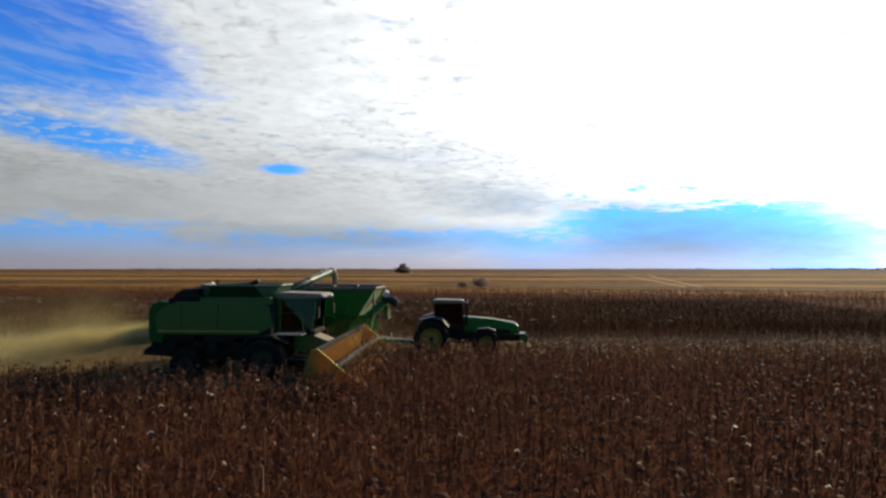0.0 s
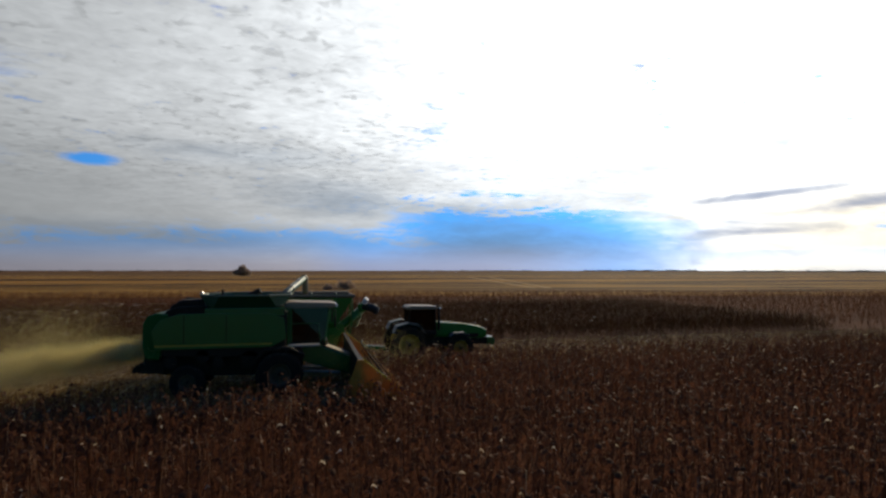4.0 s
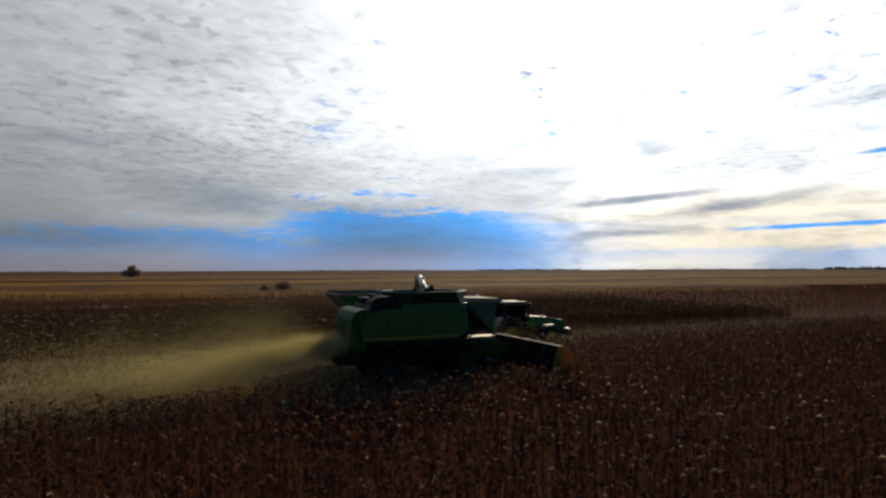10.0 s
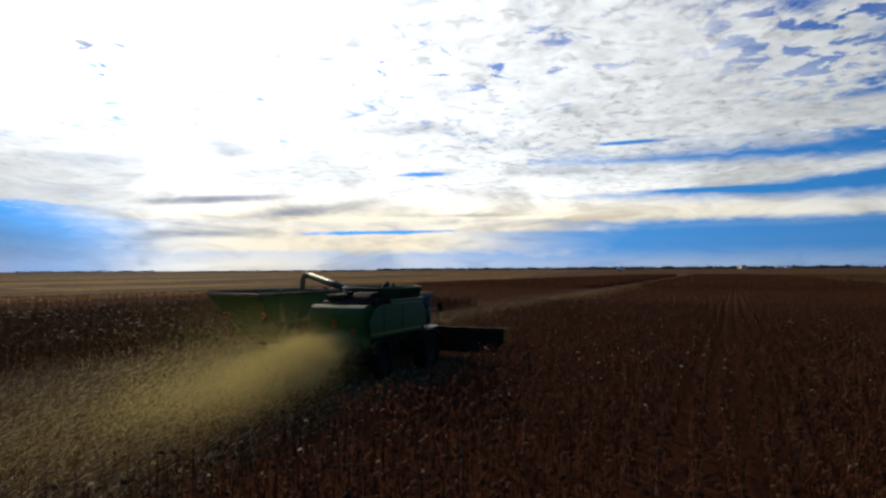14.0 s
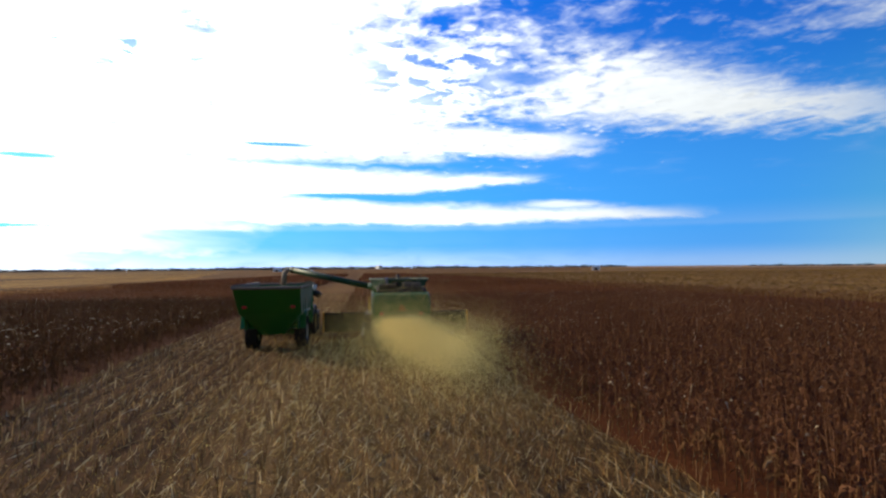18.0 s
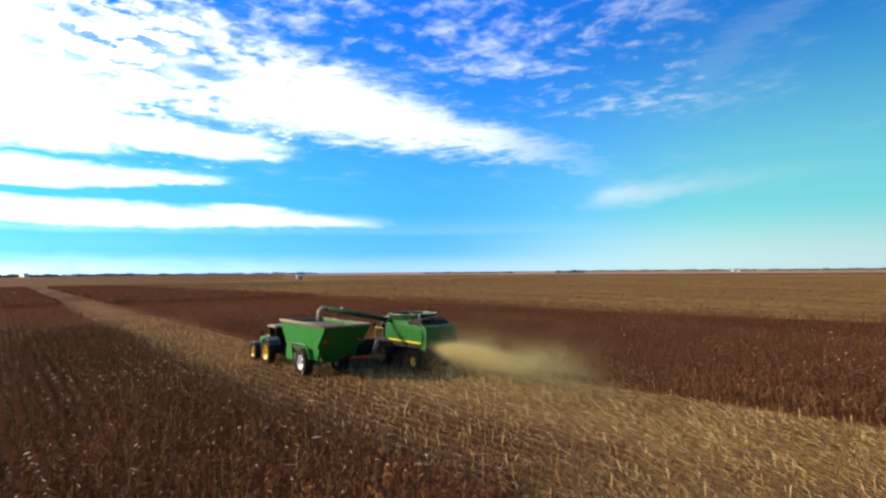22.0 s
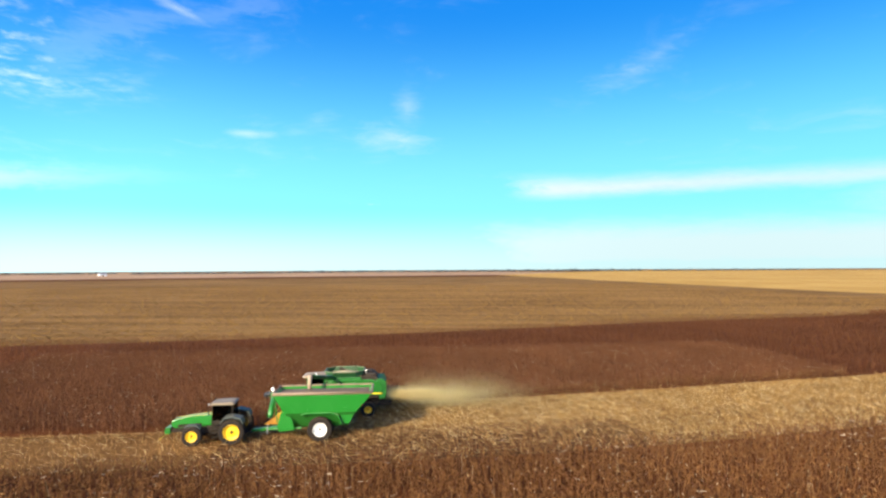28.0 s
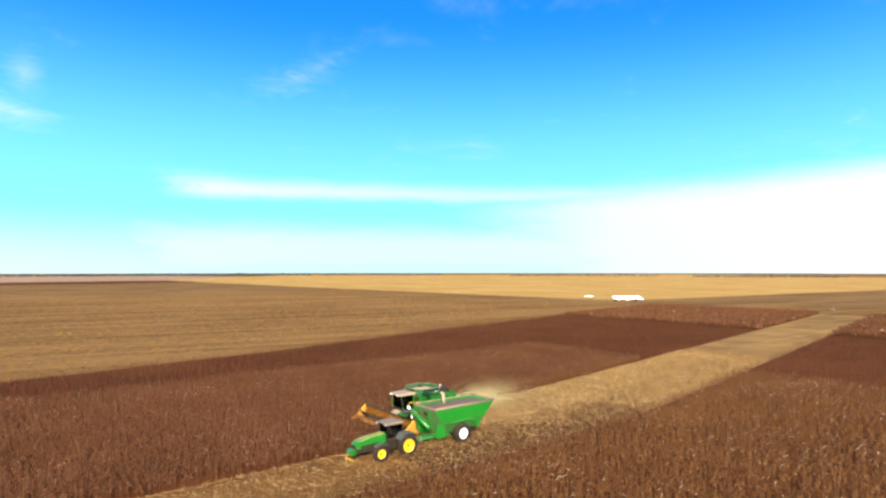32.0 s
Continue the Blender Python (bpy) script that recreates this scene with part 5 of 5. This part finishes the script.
def scrap(seed):
    """A curled, bleached strip of leaf or husk that hangs on a plant."""
    r = random.Random(seed)
    ln, wd, drop = r.uniform(0.06, 0.17), r.uniform(0.010, 0.020), r.uniform(0.03, 0.16)
    return little([(0, 0, wd), (0, 0, -wd), (ln * 0.5, 0.02, 0.04 + wd), (ln * 0.5, 0.02, 0.04 - wd), (ln, 0, -drop)], [(0, 1, 3), (0, 3, 2), (2, 3, 4)])


x, y = rows_in(CORE[0], CORE[1], CORE[2], CORE[3], 1.2, rng)
ok = inside(x, y) & (rng.random(x.size) < np.where(np.sin(x * 0.31 + 1.7) + np.sin(y * 0.43 + x * 0.11) > 0.2, 0.52, 0.11))
for k, z in enumerate((0.98, 1.14, 1.26)):
    pick = ok & (np.arange(x.size) % 3 == k)
    scatter("bleached_leaf_scraps", [scrap(j) for j in range(10)], x[pick], y[pick], (SCRAPS,), rng, z=z, lean=0.0, label="bleached scraps of leaf hanging on the sunflowers", category="leaf scraps")


STRIPS = plant_material("faded_leaf_strips", [(0.0, (0.26, 0.185, 0.125)), (0.6, (0.42, 0.33, 0.24)), (1.0, (0.58, 0.49, 0.38))], gloss=0.15, through_light=0.2)


def strip(seed):
    """A long bleached leaf that lies level on the tops of the plants."""
    r = random.Random(seed)
    ln, wd, z = r.uniform(0.15, 0.42), r.uniform(0.006, 0.012), r.uniform(-0.04, 0.04)
    return little([(-ln / 2, 0, -wd), (ln / 2, 0.03, -wd + z), (ln / 2, 0.03, wd + z), (-ln / 2, 0, wd), (0, 0.05, wd * 2)], [(0, 1, 4), (1, 2, 4), (2, 3, 4), (3, 0, 4)])


x, y = rows_in(CORE[0], CORE[1], CORE[2], CORE[3], 0.8, rng)
thick = np.sin(x * 0.23 + 0.6 * np.sin(y * 0.35)) + np.sin(y * 0.31 + x * 0.12 + 1.0)
ok = inside(x, y) & (y > 2) & (x < 25) & (rng.random(x.size) < np.where(thick > 0.3, 0.50, 0.06) * np.interp(x, [-30, 0, 25], [1.0, 0.6, 0.25]))
scatter("bleached_leaf_strips", [strip(j) for j in range(10)], x[ok], y[ok], (STRIPS,), rng, z=1.24, lean=0.0, turn=(-0.9, 0.9), label="long bleached leaves lying on the sunflower rows", category="leaf strips")


def stub(seed):
    r = random.Random(seed)
    h, rad, q = r.uniform(0.15, 0.55), 0.014, r.uniform(0, 6.28)
    tx, ty = r.gauss(0, 0.10), r.gauss(0, 0.10)
    v = [(rad * math.cos(2.09 * k), rad * math.sin(2.09 * k), 0) for k in range(3)] + [(tx + rad * math.cos(2.09 * k), ty + rad * math.sin(2.09 * k), h) for k in range(3)]
    f = [(k, (k + 1) % 3, 3 + (k + 1) % 3) for k in range(3)] + [(k, 3 + (k + 1) % 3, 3 + k) for k in range(3)] + [(3, 4, 5)]
    return little(v, f)


def litter(seed):
    """A broken stalk or leaf that lies about."""
    r = random.Random(seed)
    ln, wd, z = r.choice((0.08, 0.15, 0.25, 0.4)) * r.uniform(0.7, 1.3), r.uniform(0.005, 0.011), r.uniform(0.04, 0.16)
    if seed % 3:              # leaning piece, seen from its side
        wd *= 2.2
        return little([(-ln / 2, 0, 0.02), (ln / 2, 0, z + 0.06), (ln / 2, 0.01, z + 0.06 + wd), (-ln / 2, 0.01, 0.02 + wd)], [(0, 1, 2), (0, 2, 3)])
    return little([(-ln / 2, -wd, 0.03), (ln / 2, -wd, z), (ln / 2, wd, z + 0.01), (-ln / 2, wd, 0.04), (0, 0, (z + 0.03) / 2 + 0.03)], [(0, 1, 4), (1, 2, 4), (2, 3, 4), (3, 0, 4)])


def in_lanes(x, y):
    v = y + 0.984 * np.log1p(np.exp(np.minimum((-x - 18.0) / 6.0, 60)))
    return ((v > LANE[0]) & (v < LANE[1])) | ((v > CUT[0]) & (v < CUT[1]) & (x < 3.4))


x, y = rows_in(-84, 70, -28, 14.6, 0.20, rng)
ok = in_lanes(x, y)
scatter("stubble_stalks", [stub(k) for k in range(10)], x[ok], y[ok], (STUBS,), rng, label="cut sunflower stalks in rows in the harvested lane", category="stubble")
x, v = rng.uniform(-80, 45, 250000), (np.round(rng.uniform(-6, 14.6, 250000) / 0.762) + 0.5) * 0.762
v = v + np.where(rng.random(v.size) < np.where(v < 4.6, 0.45, 0.15), rng.uniform(-0.4, 0.4, v.size), rng.normal(0, 0.11, v.size))
y = v - 0.984 * np.log1p(np.exp(np.minimum((-x - 18.0) / 6.0, 60)))
ok = in_lanes(x, y) & (rng.random(x.size) < np.where(x < -26, np.where(v < 4.6, 0.90, 0.60), np.where(v < 5.0, 0.74, np.interp(v, [5, 9, 13], [0.34, 0.20, 0.14])) * np.where(x < 6, 1.0, 0.6)))
scatter("straw_litter", [litter(k) for k in range(12)], x[ok], y[ok], (STRAW,), rng, lean=0.0, turn=(-0.75, 0.75), label="broken straw and leaves scattered over the cut lane", category="straw")


def stubble_tuft(seed):
    """A short ragged clump of cut straw."""
    r = random.Random(seed)
    v, f = [], []
    for _ in range(2):
        x, y, h, q, wd = r.uniform(-.4, .4), r.uniform(-.4, .4), r.uniform(0.05, 0.10), r.uniform(-0.5, 0.5), r.uniform(0.3, 0.8)
        v.extend(((x - wd * math.cos(q), y - wd * math.sin(q), 0), (x + wd * math.cos(q), y + wd * math.sin(q), 0.02), (x, y, h)))
        f.append((len(v) - 3, len(v) - 2, len(v) - 1))
    return little(v, f)


def field_tufts(name, x0, x1, y0, y1, n, label):
    x, y = rng.uniform(x0, x1, n), rng.uniform(y0, y1, n)
    y = np.where(y > 0, y0 + (y1 - y0) * ((y - y0) / (y1 - y0)) ** 1.6, y1 - (y1 - y0) * ((y1 - y) / (y1 - y0)) ** 1.6)
    north = np.interp(x, [p[0] for p in NORTH], [p[1] for p in NORTH])
    south = np.interp(x, [p[0] for p in SOUTH], [p[1] for p in SOUTH])
    out = ((y > north + 0.5) | (y < south - 0.5) | (x > 347) | (x < -237)) & ~((x < -215) & (y < -80))
    scatter(name, [stubble_tuft(k) for k in range(8)], x[out], y[out], (TUFTS,), rng, size=(0.8, 1.3), lean=0.0, label=label, category="stubble")


field_tufts("southern_stubble", -260, 420, -420, -18, 110000, "tan stubble of a harvested neighbouring field")
DUST = plant_material("chaff_dust", [(0.0, (0.66, 0.55, 0.28)), (1.0, (0.80, 0.68, 0.38))], gloss=0.0, through_light=0.60, tint=(1.0, 0.97, 0.64))


def dust_cloud(name, puffs, size, label):
    """Flecks of chaff and dust, each a tiny triangle, thick where the puffs lie."""
    pts = []
    for x, y, z, sx, sy, sz, n in puffs:
        p = rng.normal(0, 1, (n, 3)) * (sx, sy, sz) + (x, y, z)
        v = p[:, 1] + 0.984 * np.log1p(np.exp(np.minimum((-p[:, 0] - 18.0) / 6.0, 60)))
        p = p[(p[:, 2] > 0.12) & (v > CUT[0] + 0.9 - 1.4 * rng.random(len(p)))]
        pts.append(np.column_stack([p, np.full(len(p), size * (1.3 if sz < 0.55 else 0.9))]))
    p = np.concatenate(pts)
    p, grain = p[:, :3], p[:, 3:, None]
    tri = rng.normal(0, 1, (len(p), 3, 3))
    tri = tri / np.linalg.norm(tri, axis=2, keepdims=True) * grain
    v = (p[:, None] + tri).reshape(-1, 3)
    return tagged(new(name, tri_mesh(name, v, np.arange(len(v)).reshape(-1, 3), DUST)), label, "dust", "", "stuff")


plume = [(-5.6, -0.1, 1.95, 0.30, 0.75, 0.20, 12000)]
lumps = random.Random(12)
for k in range(60):
    d = (k / 59) ** 1.2
    x = -5.9 - 14 * d
    r = 0.32 + 0.80 * d * lumps.uniform(0.6, 1.3)
    plume.append((x + lumps.gauss(0, 0.3), -0.1 - 1.6 * d + bend(x) + lumps.gauss(0, 0.35 + 0.9 * d), max(0.5, 1.90 - 1.0 * d ** 0.6 + lumps.gauss(0, 0.08 + 0.30 * d)),
                  r * 1.3, r * 1.05, r * 0.55, int(7200 * (1 - d) ** 2.3 * lumps.uniform(0.3, 1.7) + 100)))
for k in range(18):                    # ragged tops that boil up and thin out
    d = k / 17
    x = -7.5 - 9 * d + lumps.gauss(0, 0.5)
    plume.append((x, -0.4 - 1.8 * d + bend(x) + lumps.gauss(0, 0.8), 1.7 + 0.55 * d + lumps.gauss(0, 0.28), lumps.uniform(0.4, 0.9), lumps.uniform(0.5, 1.0), lumps.uniform(0.35, 0.7), int(1900 * (1 - 0.5 * d))))
plume += [(-7.6, -0.3, 1.60, 1.0, 0.8, 0.30, 16000), (-9.4, -0.5, 1.30, 1.3, 0.9, 0.36, 14000), (-12.0, -0.9, 1.1, 1.7, 1.2, 0.40, 9000), (-16.0, -1.2, 0.95, 2.2, 1.3, 0.40, 6000), (-17.5, -1.0, 1.9, 0.9, 1.0, 0.75, 3500), (-22.0, -3.6, 0.6, 4.5, 1.6, 0.32, 800),
          (-10.5, 2.2, 1.2, 2.0, 1.4, 0.50, 5000), (-17.0, 3.2, 0.8, 5.0, 2.4, 0.42, 1500), (-15.0, -1.5, 2.0, 1.6, 1.2, 0.6, 1500),
          (-8.5, 0.2, 2.3, 1.1, 1.1, 0.75, 13000), (-11.0, 0.6, 2.5, 1.8, 1.6, 0.95, 12000), (-9.5, 1.6, 2.2, 1.2, 1.0, 0.80, 6000), (-20.0, 3.0, 0.7, 5.0, 3.2, 0.45, 9000), (-14.5, 0.4, 1.6, 3.0, 2.4, 0.85, 3500), (-21.0, 0.0, 1.0, 4.0, 2.8, 0.55, 1500)]
plume = [(*p[:6], int(p[6] * 1.75)) for p in plume]
dust_cloud("dust_plume", plume, 0.0112, "pale yellow dust and chaff blown out behind the combine")
dust_cloud("header_dust", [(4.2, 1.0, 1.5, 1.2, 2.6, 0.45, 5000)], 0.012, "thin dust over the header")

# ---- trucks and the distance ----


def truck_thing():
    t = thing("grain_truck", "white semi truck with long white hopper trailer parked on stubble", "truck", at=(-252, -144, 0))
    m = pose(-252, -144, 0, 0, 0, 137)

    def at(bm):
        bmesh.ops.transform(bm, matrix=m, verts=bm.verts)
        return bm
    trailer = part("trailer", at(slab([(-9.3, 1.9), (-8.2, 1.25), (2.6, 1.25), (3.6, 1.9), (3.6, 2.9), (-9.3, 2.9)], -1.25, 1.25, 0.04)), WHITE, t)
    for k in range(22):
        x = -9.0 + k * 0.59
        for s in (-1, 1):
            part("rib", at(box(x - 0.04, x + 0.04, s * 1.26 - 0.03, s * 1.26 + 0.03, 1.95, 2.88, 0)), WHITE, trailer)
    for x in (-6.0, -1.0):
        part("hopper", at(slab([(x - 1.6, 1.3), (x + 1.6, 1.3), (x + 0.4, 0.6), (x - 0.4, 0.6)], -1.0, 1.0, 0.02)), WHITE, t)
    part("tractor_frame", at(box(2.2, 7.6, -0.45, 0.45, 0.7, 0.95, 0.02)), DARK, t)
    part("sleeper", at(box(4.2, 5.2, -1.15, 1.15, 1.0, 3.2, 0.12)), WHITE, t)
    part("cab", at(slab([(5.2, 1.0), (6.4, 1.0), (6.4, 1.95), (6.05, 2.85), (5.2, 2.95)], -1.1, 1.1, 0.08)), WHITE, t)
    part("windscreen", at(slab([(6.36, 2.02), (6.40, 2.02), (6.10, 2.75), (6.06, 2.75)], -0.98, 0.98, 0)), DARK, t)
    part("engine_hood", at(slab([(6.4, 0.9), (7.9, 0.8), (8.0, 1.4), (7.7, 1.75), (6.4, 1.95)], -0.75, 0.75, 0.1)), WHITE, t)
    part("grille", at(box(7.96, 8.02, -0.5, 0.5, 0.9, 1.55, 0.02)), DARK, t)
    for x in (-8.0, -6.7, 2.4, 3.7, 7.2):
        for s in (-1, 1):
            w_ = rod((x, s * 0.75, 0.5), (x, s * 1.2, 0.5), 0.5, n=18)
            part("wheel", at(w_), RUBBER, t)
    for s in (-1, 1):
        part("stack", at(rod((5.1, s * 1.22, 1.0), (5.1, s * 1.22, 3.6), 0.07, n=8)), BARE, t)


def pickup_thing():
    t = thing("pickup_truck", "white pickup truck parked on stubble near the grain truck", "pickup", at=(-270, -186, 0))
    m = pose(-270, -186, 0, 0, 0, 140)

    def at(bm):
        bmesh.ops.transform(bm, matrix=m, verts=bm.verts)
        return bm
    part("body", at(slab([(-2.8, 0.55), (2.7, 0.55), (2.8, 1.05), (1.5, 1.2), (-2.8, 1.2)], -0.95, 0.95, 0.08)), WHITE, t)
    part("cab", at(slab([(-0.7, 1.15), (1.4, 1.15), (0.75, 1.85), (-0.5, 1.85)], -0.85, 0.85, 0.08)), WHITE, t)
    for s in (-1, 1):
        part("side_window", at(slab([(-0.5, 1.25), (1.1, 1.25), (0.7, 1.75), (-0.4, 1.75)], s * 0.855 - 0.01, s * 0.855 + 0.01, 0)), DARK, t)
        for x in (-1.8, 1.8):
            part("wheel", at(rod((x, s * 0.7, 0.4), (x, s * 0.97, 0.4), 0.4, n=18)), RUBBER, t)


truck_thing()
pickup_thing()

BARK = material("bark", (0.07, 0.05, 0.035), 0.9, vary=0.3, scale=5)
LEAF = plant_material("dull_autumn_leaves", [(0.0, (0.22, 0.155, 0.115)), (0.6, (0.32, 0.23, 0.165)), (1.0, (0.42, 0.31, 0.22))], 0.05, 0.5)
WOOD_FAR = plant_material("far_woods", [(0.0, (0.045, 0.052, 0.056)), (1.0, (0.080, 0.084, 0.084))], 0.1, 0.2)


def leaf_mesh(centres, n, size, seed, mat, name):
    g = np.random.default_rng(seed)
    pts = []
    for x, y, z, r in centres:
        d = g.normal(0, 1, (n, 3))
        d /= np.linalg.norm(d, axis=1, keepdims=True)
        pts.append((x, y, z) + d * r * g.uniform(0.35, 1.05, (n, 1)) * (1, 1, 0.8))
    p = np.concatenate(pts)
    tri = g.normal(0, size, (len(p), 3, 3))
    v = (p[:, None] + tri).reshape(-1, 3)
    return tri_mesh(name, v, np.arange(len(v)).reshape(-1, 3), mat)


def bush(x, y, h, spread, seed, label, name="bush"):
    g = random.Random(seed)
    t = thing(name, label, name, "bushes round the fields" if name == "bush" else "", at=(x, y, 0))
    bm, centres = bmesh.new(), []
    for k in range(22):
        a, q = g.uniform(0, 6.28), g.uniform(0.1, 1.0)
        e = Vector((math.cos(a) * spread * q * 0.9, math.sin(a) * spread * q * 0.9, h * g.uniform(0.12, 0.75 - 0.4 * q * q)))
        rod((x, y, 0), e + Vector((x, y, 0)), h * 0.02, h * 0.006, n=5, bm=bm)
        centres.append((*e, spread * g.uniform(0.3, 0.45)))
    part("stems", bm, BARK, t)
    part("crown", leaf_mesh(centres, 200, h * 0.034, seed, LEAF, "crown"), None, t)


bush(-52, 500, 10.5, 7.5, 3, "lone wide rounded tree far out on the plain", "tree")
bush(11, 131, 2.7, 2.7, 4, "low round bush at the field edge")
bush(6.5, 130, 1.7, 1.5, 5, "small low bush at the field edge")
bush(-245, -40, 2.2, 1.0, 6, "small dark bush on pale stubble")


def wood(name, az, width, dist, height, seed, label):
    """A far belt of trees across some degrees of the horizon."""
    g = np.random.default_rng(seed)
    n = int(width * 22)
    a = np.radians(az + (g.random(n) - 0.5) * width)
    d = dist + g.normal(0, 25, n)
    h = 0.42 * height * g.uniform(0.6, 1.0, n) * (0.7 + 0.5 * np.sin(a * 90 + seed) ** 2)
    centres = np.stack([np.cos(a) * d, np.sin(a) * d, h * 0.5, h * 0.75], 1)
    me = leaf_mesh(centres, 16, height * 0.10, seed, WOOD_FAR, name)
    return tagged(new(name, me), label, "woods", "", "stuff")


for k, (a, wd, d, h) in enumerate(((58, 10, 2400, 16), (42, 16, 1700, 12), (20, 26, 2100, 17), (2, 22, 2300, 19), (-16, 18, 2500, 16), (-40, 9, 1700, 9), (-58, 16, 2300, 12), (-74, 14, 2000, 11),
                                   (-91, 20, 2200, 14), (-108, 14, 2300, 16), (-122, 12, 2500, 13), (-142, 14, 2100, 10), (-158, 12, 1800, 11), (74, 12, 3300, 12), (110, 22, 3200, 12), (-50, 2.6, 1500, 13))):
    wood("tree_belt", a, wd, d, h * (1.15 if -125 < a < 25 else 0.8), k + 50, "dark belt of trees along the horizon")


def farm(x, y, turn, size, label):
    t = thing("farm_building", label, "building", "farm buildings across the plain", at=(x, y, 0))
    m = pose(x, y, 0, 0, 0, turn)
    l, wd, h = size

    def at(bm):
        bmesh.ops.transform(bm, matrix=m, verts=bm.verts)
        return bm
    part("wall", at(box(-l / 2, l / 2, -wd / 2, wd / 2, 0, h, 0)), WHITE, t)
    part("roof", at(slab([(-wd / 2 - 0.4, h), (wd / 2 + 0.4, h), (0, h + wd * 0.25)], -l / 2 - 0.3, l / 2 + 0.3, 0, axis="x")), BARE, t)
    part("door", at(box(-1.8, 1.8, -wd / 2 - 0.06, -wd / 2 + 0.02, 0, h * 0.7, 0)), DARK, t)
    part("door", at(box(-1.8, 1.8, wd / 2 - 0.02, wd / 2 + 0.06, 0, h * 0.7, 0)), DARK, t)


farm(620, -262, 70, (9, 6, 3.2), "white farm building far across the field")
farm(640, -1355, 40, (16, 9, 4.5), "white barn far out on the plain")
farm(2000, -35, 20, (30, 14, 9), "pale farm shed on the horizon")
farm(900, 142, 80, (12, 7, 3.5), "small white shed beyond the sunflowers")
